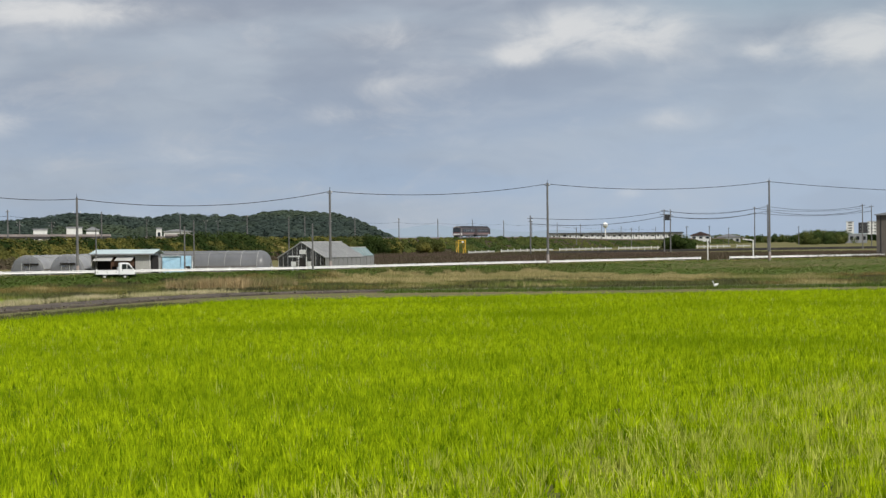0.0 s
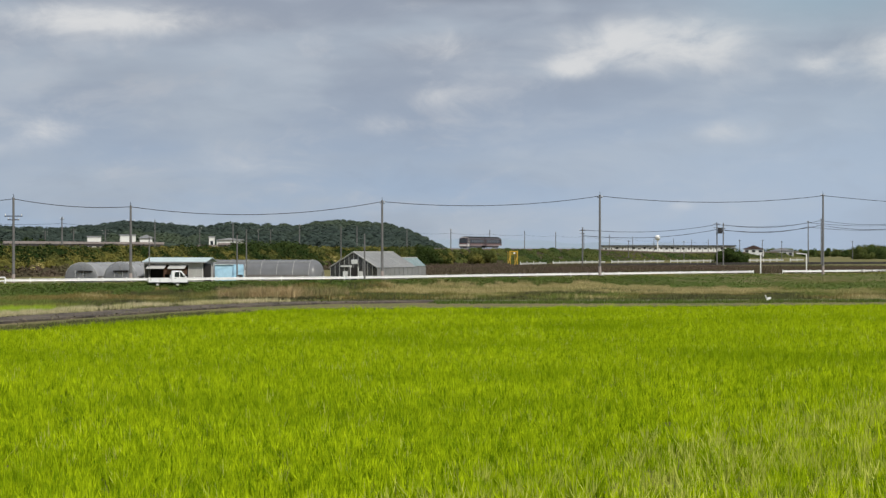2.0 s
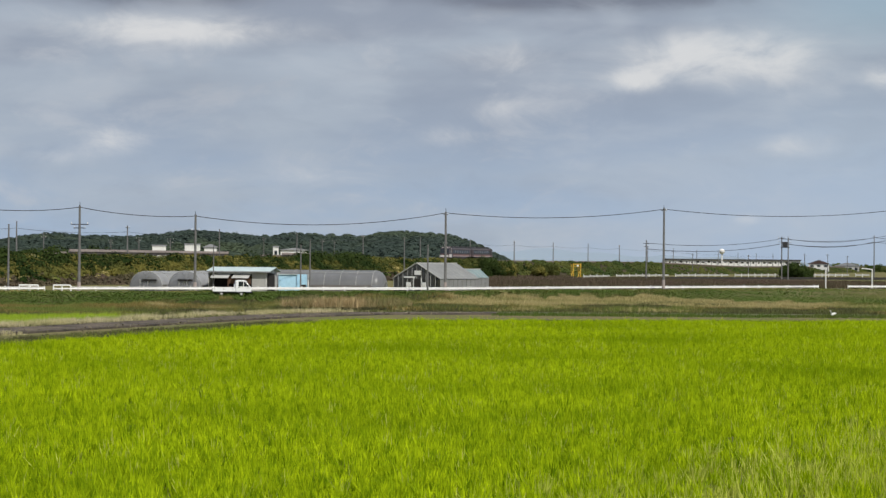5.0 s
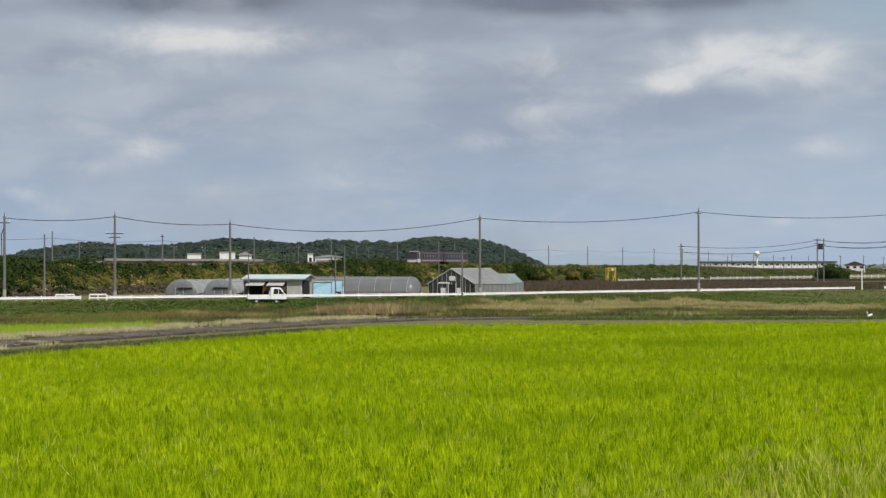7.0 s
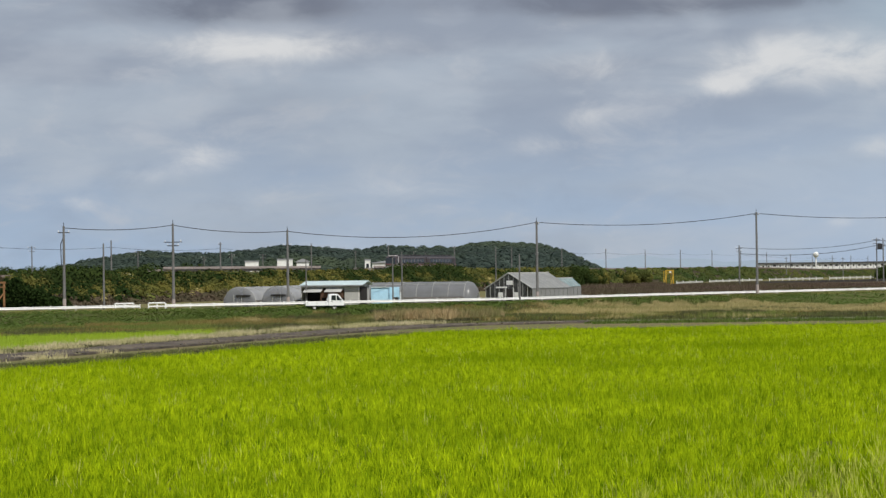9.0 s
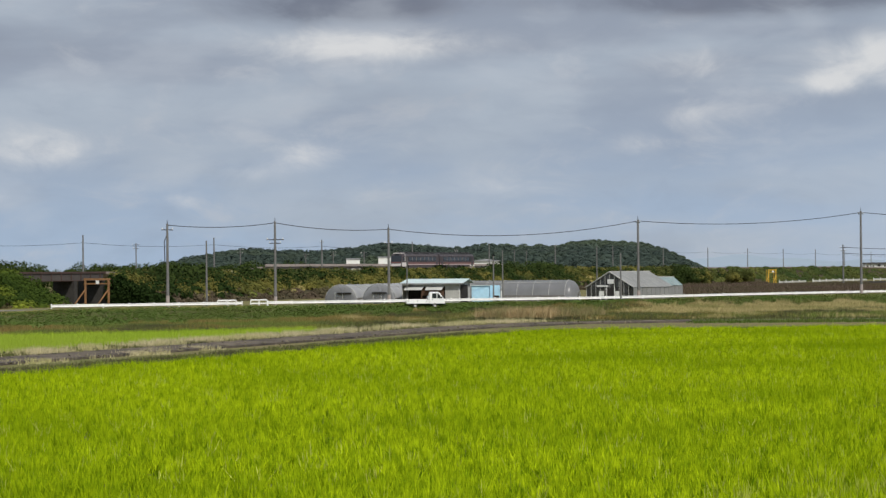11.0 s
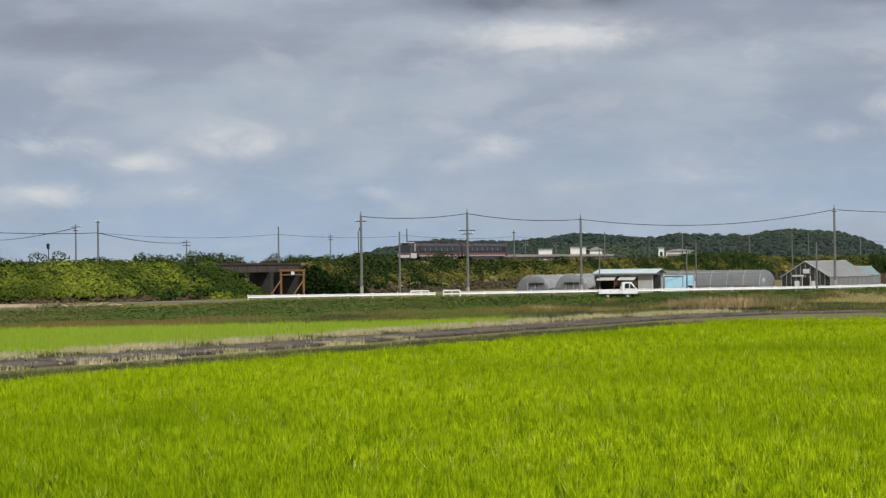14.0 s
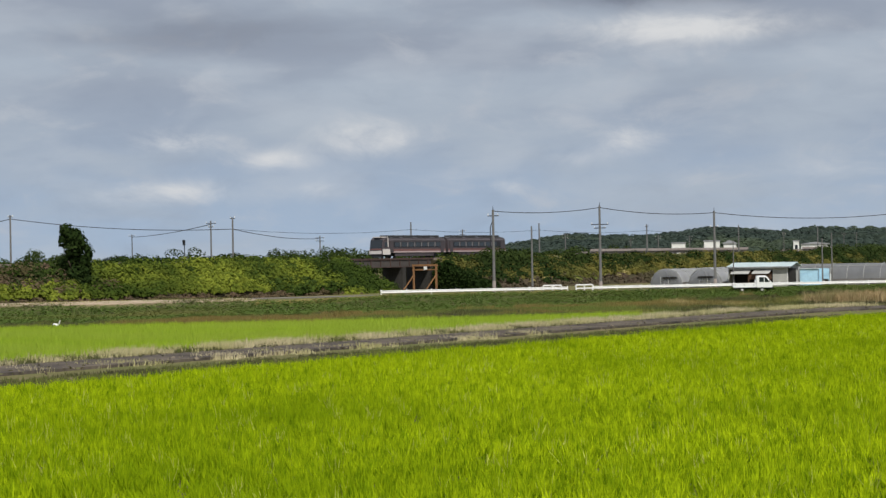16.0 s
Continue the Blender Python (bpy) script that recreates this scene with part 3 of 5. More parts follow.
c = np.stack([x, y, ground(x, y) + rng.uniform(0.05, 0.36, len(x)) + wave], 1)
tagged(fast("bean_plants", leaves(c, 0.27, 0.8), 4, M["soy"]), "dark green bean crop below the road", "crop", kind="stuff")


def patches(x, y, size, seed):
    """Smooth uneven patches of the plan, from about -1 to 1."""
    a, b = x / size + seed, y / size * 0.55 - seed
    return 0.5 * (np.sin(2.1 * a + 1.7 * np.sin(1.3 * b)) * np.cos(1.9 * b + 0.8 * np.sin(2.3 * a)) + 0.7 * np.sin(5.3 * a + 2.1 * b) * np.sin(4.1 * b - 1.7 * a) + 0.35 * np.sin(11 * a) * np.sin(9 * b + 3 * a))


t_near = by((-36, 168), (-31, 168), (-18, 176), (-13, 180), (-8, 212), (-3, 214), (2, 213), (8, 212), (16, 216))
x, y = strip(t_near, lambda v: soy_near(v) + 2, -35, 16, 3.4)
a = np.degrees(np.arctan2(x, y))
pt = patches(x, y, 16.0, 0.4) + rng.normal(0, 0.16, len(x))
depth = (np.hypot(x, y) - t_near(a)) / (soy_near(a) + 2 - t_near(a))
tan_here = (pt > 0.28 - 0.75 * ramp(a, -4.5, -0.5) * ramp(depth, 0.2, 0.5) * ramp(a, 9, 5)) & (a > -12)
green_here = ~tan_here & (pt < -0.06)
rest = ~tan_here & ~green_here
for pick, tall, key, nm, lab in ((tan_here, 0.4, "tanfield", "dry_grass", "tan dry grass in uneven patches"), (green_here, 0.34, "verge", "verge_grass", "dull green weeds among the dry grass"),
                                 (rest, 0.42, "russet", "russet_grass", "russet and olive weeds between the crops")):
    px, py = x[pick], y[pick]
    tagged(fast(nm, blades(px, py, ground(px, py), 7, tall * (1 + 0.5 * patches(px, py, 6.0, 2.0)), 0.10, 0.3, 0.75), 3, M[key]), lab, "grass", kind="stuff")
x, y = strip(lambda v: soy_far(v) - 3, lambda v: soy_far(v) + 3.6, -24, 16, 2.5)
tagged(fast("dry_grass", blades(x, y, ground(x, y), 6, 0.16 + 0.14 * np.maximum(patches(x, y, 9.0, 5.0), -0.6), 0.08, 0.25, 0.7), 3, M["drygrass"]), "short straw-coloured grass on the road's edge", "grass", kind="stuff")
for (b, d, w, n) in ((-7.5, 215, 1.0, 60), (-7.0, 216, 1.5, 120), (-6.4, 217, 1.6, 150), (-5.7, 219, 1.3, 90), (-4.9, 221, 1.1, 50)):
    p = at(b, d)
    x, y = p.x + rng.normal(0, w, n), p.y + rng.normal(0, w * 0.6, n)
    tagged(fast("pampas_clump", blades(x, y, ground(x, y), 9, 1.15, 0.10, 0.15, 0.6), 3, M["tan"]), "sprawling clump of tall dry pampas grass", "grass", kind="stuff")


n = 9000
a = rng.uniform(-2.3, 3.2, n)
d = np.where(a < 0.4, rng.uniform(350, 600, n), rng.uniform(350, 505, n))
x, y = np.sin(np.radians(a)) * d, np.cos(np.radians(a)) * d
tagged(fast("dead_weeds", blades(x, y, ground(x, y), 6, 0.9, 0.22, 0.5, 0.5), 3, M["deadweed"]), "dark brown dead weeds on fallow land", "weeds", kind="stuff")
n = 9000
a = rng.uniform(2.6, 14, n)
d = rng.uniform(375, 508, n)
x, y = np.sin(np.radians(a)) * d, np.cos(np.radians(a)) * d
tagged(fast("rough_grass", blades(x, y, ground(x, y), 6, 0.6, 0.22, 0.5, 0.5), 3, M["deadweed"]), "brown and russet rough grass on fallow land", "grass", kind="stuff")

# ---- the railway ----
V = Vector((-7.484, -23.131, 0))                       # the train's metres a second
P0 = Vector((4.72, 678.6, 0))                         # its front at the start
TD = V.normalized()
TN = Vector((TD.y, -TD.x, 0))                           # from the track towards the north-west
if TN.x > 0:
    TN = -TN
RAIL_Z = 5.9
HEADING = math.degrees(math.atan2(TD.y, TD.x))


def on_track(s, off=0.0, z=0.0):
    """A place s metres along the track from the train's first front; off: to the far side."""
    p = P0 + TD * s + TN * off
    return Vector((p.x, p.y, z))


def fall(s):
    """How far the line has fallen at s, beyond the train's first place."""
    return 1.5 * ramp(-np.asarray(s, float), 70, 280)


BR0, BR1 = 376.0, 399.0                                 # the opening under the bridge, along the track


def embankment(name, s0, s1, label):
    bm = bmesh.new()
    rows = []
    n = max(2, int((s1 - s0) / 6))
    for i in range(n + 1):
        s = s0 + (s1 - s0) * i / n
        row = []
        for off, z in ((-14.5, 0), (-9, 2.6), (-3.4, 5.2), (-2.2, 5.55), (2.2, 5.55), (3.4, 5.2), (9, 2.6), (15, 0)):
            wob = 0.35 * math.sin(s * 0.35 + off) if abs(off) > 4 else 0
            p = on_track(s, off + wob)
            g = gz(p.x, p.y)
            row.append(bm.verts.new((p.x, p.y, g - 0.3 if z == 0 else z + wob * 0.4 - float(fall(s)) * min(1.0, z / 5.0))))
        rows.append(row)
    for a, b in zip(rows, rows[1:]):
        for i in range(7):
            bm.faces.new((a[i], a[i + 1], b[i + 1], b[i]))
    bm.faces.new(rows[0])
    bm.faces.new(rows[-1][::-1])
    bmesh.ops.recalc_face_normals(bm, faces=bm.faces[:])
    return tagged(part(name, bm, M["brownearth"]), label, "embankment", kind="structure")


embankment("embankment_north", -620, BR0, "brown earth railway embankment overgrown with scrub")
embankment("embankment_south", BR1, 620, "railway embankment covered in green vines")
bed = thing("railway_track", Matrix(), "single railway track on brown ballast", "railway", kind="structure")
bm = bmesh.new()
stretches = [(-620, -280)] + [(-280 + 30 * k, -250 + 30 * k) for k in range(7)] + [(-70, BR0), (BR1, 620)]
for s0, s1 in stretches:
    z0, z1 = -float(fall(s0)), -float(fall(s1))
    q = [on_track(s0, o, z + z0) for o, z in ((-1.9, 5.5), (-1.4, 5.9), (1.4, 5.9), (1.9, 5.5))]
    r = [on_track(s1, o, z + z1) for o, z in ((-1.9, 5.5), (-1.4, 5.9), (1.4, 5.9), (1.9, 5.5))]
    q, r = [bm.verts.new(p) for p in q], [bm.verts.new(p) for p in r]
    for i in range(3):
        bm.faces.new((q[i], q[i + 1], r[i + 1], r[i]))
part("ballast_bed", bm, M["ballast"], bed)
for off in (-0.53, 0.53):
    bm = bmesh.new()
    for s0, s1 in stretches[:-2] + [(-70, 620)]:
        bar(on_track(s0, off, RAIL_Z - 0.07 - float(fall(s0))), on_track(s1, off, RAIL_Z - 0.07 - float(fall(s1))), 0.08, bm, 6)
    part("rail", bm, M["iron"], bed)

# The bridge over the lane.
mid = (BR0 + BR1) / 2
bridge = thing("railway_bridge", Matrix.Translation(on_track(mid, 0, 0)) @ pose(0, 0, 0, 0, 0, HEADING),
               "rusty brown steel girder railway bridge on concrete abutments", "bridge")
L = BR1 - BR0
for off in (-1.7, 1.7):
    part("girder", box(L + 1.2, 0.3, 1.15, 0, off, 4.45, 0.03), M["girder"], bridge, "grey girder web")
    part("flange", box(L + 1.2, 0.6, 0.10, 0, off, 4.36), M["rust"], bridge)
    part("flange", box(L + 1.2, 0.6, 0.10, 0, off, 5.60), M["rust"], bridge)
part("deck", box(L + 1.4, 3.9, 0.22, 0, 0, 5.70, 0.03), M["rust"], bridge, "rust-brown deck")
for k in range(9):
    part("stiffener", box(0.12, 0.2, 1.1, -L / 2 + 1 + k * (L - 2) / 8, -1.92, 4.46), M["rust"], bridge)
    part("stiffener", box(0.12, 0.2, 1.1, -L / 2 + 1 + k * (L - 2) / 8, 1.92, 4.46), M["rust"], bridge)
# Abutments, wing walls and pier get their shade from the dark concrete colour.
for sx in (-1, 1):
    part("abutment", box(1.6, 6.4, 4.4, sx * (L / 2 + 0.4), 0, 0, 0.05), M["bridgeconcrete"], bridge, "concrete abutment coloured dark for the shade under the bridge")
    part("wing_wall", box(0.6, 9.0, 3.2, sx * (L / 2 + 0.9), 0, 0, 0.05), M["bridgeconcrete"], bridge)
part("pier", box(1.0, 4.4, 4.36, -3.5, 0, 0, 0.08), M["bridgeconcrete"], bridge, "concrete pier coloured dark for the shade under the bridge")

# A raised concrete road behind the railway further north.
wall = thing("raised_road", Matrix(), "pinkish grey concrete parapet of a raised road", "parapet")
for k in (*range(9, 12), *range(17, 29)):
    s = 120 + k * 6.0
    part("panel", box(5.9, 0.3, 0.55, 0, 0, 0, 0.02, m=Matrix.Translation(on_track(s, 19, 6.75)) @ pose(0, 0, 0, 0, 0, HEADING)), M["paleconcrete"], wall)
    if k % 4 == 0:
        part("pier", box(1.2, 2.0, 6.4, 0, 0, 0, 0.05, m=Matrix.Translation(on_track(s, 20.5, -0.2)) @ pose(0, 0, 0, 0, 0, HEADING)), M["paleconcrete"], wall)
for s, ln in ((180, 18.0), (255, 72.0)):
    part("deck", box(ln, 6.0, 0.5, 0, 0, 0, 0.05, m=Matrix.Translation(on_track(s, 22.2, 6.25)) @ pose(0, 0, 0, 0, 0, HEADING)), M["paleconcrete"], wall)


# ---- vegetation on the banks ----
def thicket(name, s0, s1, count, material, label, tall, size, seed, lo=-14.0, hi=-3.2, cluster=26, flat=0.35):
    """Rounded bushes all over a bank's side, of many small leaves with gaps between them."""
    r = np.random.default_rng(seed)
    s, off = r.uniform(s0, s1, count), r.uniform(lo, hi, count)
    rad = r.uniform(0.7, 1.5, count) * tall
    px, py = P0.x + TD.x * s + TN.x * off, P0.y + TD.y * s + TN.y * off
    z = np.interp(off, [-14.5, -9, -3.4, 3.4], [0.5, 2.6, 5.2, 5.4])
    z = z - fall(s) * np.minimum(1.0, z / 5.0)
    d = r.normal(0, 1, (count, cluster, 3))
    d /= np.linalg.norm(d, axis=2)[..., None]
    d *= r.uniform(0.7, 1.05, (count, cluster, 1))
    d[..., 2] = np.abs(d[..., 2]) * 0.9
    c = np.stack([px, py, z - 0.1], 1)[:, None, :] + d * rad[:, None, None]
    return tagged(fast(name, leaves(c.reshape(-1, 3), size, flat, out=d.reshape(-1, 3)), 4, material), label, "shrubs", kind="stuff")


thicket("vine_thicket", BR1 + 3.5, BR1 + 16, 75, M["kudzu"], "vines spilling down beside the bridge", 1.0, 0.42, 10, lo=-15, hi=-9, cluster=80)
thicket("vine_thicket", BR1 + 2.2, 462, 560, M["kudzu"], "dense yellow-green vines over the embankment", 1.2, 0.32, 11, cluster=120, lo=-12.6, hi=-2.6)
thicket("vine_mounds", BR1 + 14, 460, 46, M["kudzu"], "swelling mounds of yellow-green vines", 1.9, 0.34, 46, cluster=320, lo=-11.5, hi=-4.0)
thicket("vine_thicket", 462, 560, 300, M["kudzu"], "thin vines low on the bank", 1.1, 0.34, 47, cluster=110, lo=-13.0, hi=-8.0)
thicket("dark_bushes", 458, 560, 130, M["bush"], "dark bushes high on the bank", 1.4, 0.36, 48, cluster=140, lo=-9.0, hi=-2.8)
thicket("vine_thicket", BR1 + 1.5, BR1 + 30, 150, M["vine_dark"], "dark green vines hanging over the bank beside the bridge", 1.35, 0.36, 41, cluster=130, hi=-2.6)
thicket("vine_thicket", BR1 + 30, 560, 150, M["vine_dark"], "darker vines along the top of the bank", 1.2, 0.36, 42, cluster=120, lo=-6.5, hi=-2.4)
thicket("shrub_tops", BR1 + 8, 560, 130, M["tree"], "dark green bushes along the top of the embankment", 1.1, 0.40, 12, lo=2.4, hi=4.5, cluster=140)
thicket("low_scrub", BR1 + 5, 560, 260, M["brownscrub"], "dry brown scrub at the foot of the bank", 0.6, 0.35, 13, lo=-15.4, hi=-13.2, cluster=40)
thicket("scrub", 90, BR0 - 3, 1500, M["scrub"], "olive and ochre scrub over the railway bank", 1.15, 0.36, 14, cluster=90, lo=-10.2, hi=-2.4)
thicket("green_bushes", 120, BR0 - 3, 90, M["bush"], "mid-green rounded bushes among the scrub", 1.5, 0.40, 43, lo=-10, hi=-3.0, cluster=150)
thicket("dark_bushes", BR0 - 26, BR0 - 1, 60, M["tree"], "dark evergreen bushes beside the bridge", 1.5, 0.45, 20, lo=-13, hi=-3.5, cluster=80)
thicket("scrub", BR0 - 40, BR0 - 1, 160, M["scrub"], "olive scrub beside the bridge", 1.1, 0.45, 21, lo=-11.5, hi=-3, cluster=60)
thicket("crest_scrub", 150, BR0 - 9, 190, M["scrub"], "olive scrub along the crest of the bank", 0.95, 0.36, 25, lo=-4.6, hi=-2.9, cluster=80)
thicket("crest_bushes", 190, BR0 - 1, 34, M["tree"], "taller dark bushes along the crest of the bank", 1.5, 0.42, 23, lo=-5.5, hi=-3.0, cluster=110)
thicket("brown_shrubs", 457, 520, 120, M["brownscrub"], "russet brown shrubs on the vine-covered bank", 1.35, 0.34, 24, lo=-11, hi=-3.4, cluster=130)
thicket("pale_grass", 120, BR0 - 14, 150, M["drygrass"], "bleached dry weeds among the scrub on the bank", 0.85, 0.34, 26, lo=-13, hi=-3, cluster=60)
thicket("dark_bushes", 150, BR0 - 2, 80, M["tree"], "dark evergreen bushes on the railway bank", 1.9, 0.45, 15, lo=-10, hi=-4, cluster=130)
thicket("low_scrub", 60, BR0, 760, M["deadweed"], "dark dead undergrowth at the foot of the bank", 0.75, 0.36, 16, lo=-15.5, hi=-10.4, cluster=60)
thicket("pampas", 270, BR0 - 24, 130, M["plume"], "pale pampas plumes along the crest of the bank", 0.75, 0.35, 17, lo=-4, hi=-2.5, cluster=50, flat=0.0)
thicket("scrub", -100, 90, 420, M["scrub_far"], "distant green scrub on the railway bank", 1.0, 0.5, 18, cluster=110)
thicket("scrub", -640, -100, 1500, M["scrub_far"], "low dark green scrub on the far railway bank", 0.5, 0.5, 22, hi=-4.3, cluster=60)
thicket("dark_bushes", 60, 260, 60, M["tree"], "dark bushes beside the railway", 1.3, 0.5, 19, lo=-14, hi=-5, cluster=60)


r_ = np.random.default_rng(77)
cnt = 170
off_ = r_.uniform(-15.5, -3.6, cnt)
zz = np.interp(off_, [-15.5, -14.5, -9, -3.4], [0.3, 0.5, 2.6, 5.2]) * r_.uniform(0.0, 1.0, cnt) + 0.4
ss = BR0 + r_.uniform(-0.3, 1.3, cnt)
dd = r_.normal(0, 1, (cnt, 60, 3))
dd /= np.linalg.norm(dd, axis=2)[..., None]
cc = np.stack([P0.x + TD.x * ss + TN.x * off_, P0.y + TD.y * ss + TN.y * off_, zz], 1)[:, None, :] + dd * r_.uniform(0.6, 1.2, (cnt, 1, 1))
cc[..., 2] = np.maximum(cc[..., 2], 0.45)
tagged(fast("dark_bushes", leaves(cc.reshape(-1, 3), 0.42, 0.3), 4, M["tree"]), "dark bushes crowding the bridge abutment", "shrubs", kind="stuff")


thicket("crest_trees", 187, 226, 34, M["bush"], "green trees crowding the crest of the bank", 2.2, 0.45, 44, lo=-4.5, hi=-2.8, cluster=220)
thicket("crest_trees", 330, BR0 - 4, 34, M["bush"], "tall green bushes on the crest beside the bridge", 2.4, 0.42, 45, lo=-6.5, hi=-3.4, cluster=200)


def tree(name, place, tall, wide, material, label, seed, size=0.5, n=700, trunk=0.35, group=""):
    """A tapered trunk with limbs and an uneven crown of many small leaves."""
    r = np.random.default_rng(seed)
    t = thing(name, Matrix.Translation(place), label, "tree", group)
    bm = tube(wide * 0.05 + 0.06, wide * 0.03 + 0.03, tall * 0.75, n=8)
    for k in range(5):
        a, h = r.uniform(0, 6.28), tall * r.uniform(0.25, 0.6)
        bar((0, 0, h), (math.cos(a) * wide * 0.35, math.sin(a) * wide * 0.35, h + tall * 0.22), 0.05 + wide * 0.01, bm)
    part("trunk", bm, M["trunk"], t)
    lumps = 22
    lc = np.stack([r.uniform(-0.27, 0.27, lumps) * wide, r.uniform(-0.27, 0.27, lumps) * wide, np.linspace(tall * trunk, tall * 0.9, lumps)], 1)
    lr = r.uniform(0.18, 0.32, lumps) * wide
    i = r.integers(0, lumps, n)
    d = r.normal(0, 1, (n, 3))
    d /= np.linalg.norm(d, axis=1)[:, None]
    c = lc[i] + d * (lr[i] * r.uniform(0.6, 1.08, n))[:, None]
    fast("crown", leaves(c, size, 0.2, out=d), 4, material, t)
    return t


tree("tree", at(-29.13, 268, 0.9), 10.4, 4.3, M["tree"], "tall dark evergreen tree rising from the vine-covered bank", 3, 0.4, 6500, 0.06)
q = at(-26.0, 305)
sig = thing("railway_signal", Matrix.Translation((q.x, q.y, 5.2)), "dark railway signal on a slim mast", "signal")
part("mast", tube(0.07, 0.07, 3.9, n=8), M["iron"], sig)
part("head", box(0.4, 0.3, 0.85, 0, -0.15, 3.2, 0.05), M["iron"], sig, "black signal head")
part("hood", box(0.3, 0.3, 0.06, 0, -0.4, 3.8), M["iron"], sig)

# ---- the wooded hill and the far distance ----
RIDGE_B = np.array([-60, -40, -30, -22, -17.8, -16.5, -14.8, -13.3, -12.7, -11.3, -10.5, -9.6, -8.75, -7.6, -6.6, -5.8, -4.8, -3.9, -3.2, -2.6, -2.1, -1.6, -1.0])
RIDGE_E = np.array([0.0, 0.0, -0.2, -0.2, 0.1, 0.50, 0.76, 0.67, 0.68, 0.78, 0.92, 0.80, 0.73, 0.83, 0.80, 0.78, 0.89, 0.86, 0.80, 0.66, 0.42, 0.15, -0.1])
HILL_D = 1600.0


def ridge_z(b):
    return EYE + HILL_D * np.tan(np.radians(np.interp(b, RIDGE_B, RIDGE_E) + 0.04))


bm = bmesh.new()
rows = []
for b in np.arange(-24, -0.8, 0.2):
    top = float(ridge_z(b)) - 5
    prof = [(HILL_D - 330, 0.2), (HILL_D - 220, max(0.5, top * 0.45)), (HILL_D - 90, max(0.6, top * 0.85)), (HILL_D, max(0.7, top)), (HILL_D + 250, 0.5)]
    rows.append([bm.verts.new(at(b, d, z)) for d, z in prof])
for a, b in zip(rows, rows[1:]):
    for i in range(4):
        bm.faces.new((a[i], a[i + 1], b[i + 1], b[i]))
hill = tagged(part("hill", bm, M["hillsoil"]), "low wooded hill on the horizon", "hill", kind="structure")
n = 3300
b = rng.uniform(-23, -1.2, n)
u = rng.uniform(0, 1, n)
top = np.maximum(ridge_z(b) - 5, 0.7)
d = HILL_D - 330 + 335 * u
z = np.interp(u, [0, 0.33, 0.72, 1.0], [0, 0.45, 0.85, 1.0]) * top
ok = top > 2.5
b, d, z = b[ok], d[ok], z[ok]
n = len(b)
rad = rng.uniform(1.8, 4.8, n)
dirs = rng.normal(0, 1, (n, 80, 3))
dirs /= np.linalg.norm(dirs, axis=2)[..., None]
dirs[..., 2] = np.abs(dirs[..., 2])
c = np.stack([np.sin(np.radians(b)) * d, np.cos(np.radians(b)) * d, z], 1)[:, None, :] + dirs * rad[:, None, None] * rng.uniform(0.8, 1.0, (n, 80, 1))
# No haze lies in the air here; the leaf colour holds it.
tagged(fast("woodland", leaves(c.reshape(-1, 3), 2.3, 0.85, out=dirs.reshape(-1, 3)), 4, M["wood"]), "woodland covering the hill, its green greyed blue for haze", "woods", kind="stuff")
# The far range's base colour is the pale blue of distance haze.
haze = bpy.data.materials.new("far_range_haze_blue")
haze.use_nodes = True
hp = haze.node_tree.nodes["Principled BSDF"]
hp.inputs["Base Color"].default_value, hp.inputs["Roughness"].default_value = (0.36, 0.45, 0.58, 1), 1.0
bm = bmesh.new()
rows = []
for k in range(60):
    bb = -6 + k * 0.25
    e = 0.36 * math.exp(-((bb + 0.6) / 2.2) ** 2) + 0.20 * math.exp(-((bb - 4) / 3.0) ** 2) + 0.03 * math.sin(k * 0.9)
    rows.append([bm.verts.new(at(bb, 4600, 0)), bm.verts.new(at(bb, 4600, EYE + 4600 * math.tan(radians(max(e, 0.02))))), bm.verts.new(at(bb, 4780, 0))])
for a, b in zip(rows, rows[1:]):
    for i in range(2):
        bm.faces.new((a[i], a[i + 1], b[i + 1], b[i]))
tagged(part("backdrop", bm, haze), "faint blue mountain range in the far distance", "mountains", kind="structure")


def far_trees(b0, b1, dist, count, tall, seed, label, material="tree"):
    """Round-topped far trees: each crown of several lumps of small leaves."""
    r = np.random.default_rng(seed)
    b, d = r.uniform(b0, b1, count), dist * r.uniform(0.95, 1.08, count)
    X, Y = np.sin(np.radians(b)) * d, np.cos(np.radians(b)) * d
    hh = tall * r.uniform(0.65, 1.0, count)
    k, n = 9, 260
    lump = np.stack([X, Y, ground(X, Y)], 1)[:, None, :] + np.stack(
        [r.normal(0, 0.2, (count, k)) * hh[:, None], r.normal(0, 0.2, (count, k)) * hh[:, None], r.uniform(0.1, 0.72, (count, k)) * hh[:, None]], 2)
    dd = r.normal(0, 1, (count, k, n, 3))
    dd /= np.linalg.norm(dd, axis=3)[..., None]
    c = lump[:, :, None, :] + dd * (hh * 0.25)[:, None, None, None] * r.uniform(0.75, 1.03, (count, k, n, 1))
    c[..., 2] = np.maximum(c[..., 2], 0.5)
    tagged(fast("distant_trees", leaves(c.reshape(-1, 3), max(0.34, tall * 0.042), 0.2, out=dd.reshape(-1, 3)), 4, M[material]), label, "trees", kind="stuff")


far_trees(-2.2, -1.6, 560, 8, 7.8, 30, "mid-green trees at the foot of the hill", "bush")
far_trees(-1.6, -0.1, 590, 16, 5.6, 37, "low yellow-green scrub trees beyond the bank", "scrub")
far_trees(10.4, 11.55, 1000, 44, 8, 31, "row of distant trees on the plain", "scrub_far")
far_trees(7.2, 10.4, 1300, 60, 6.5, 32, "low distant trees and hedges", "scrub_far")
far_trees(6.5, 7.2, 640, 12, 6, 33, "dark bush beside a twin pole", "bush")
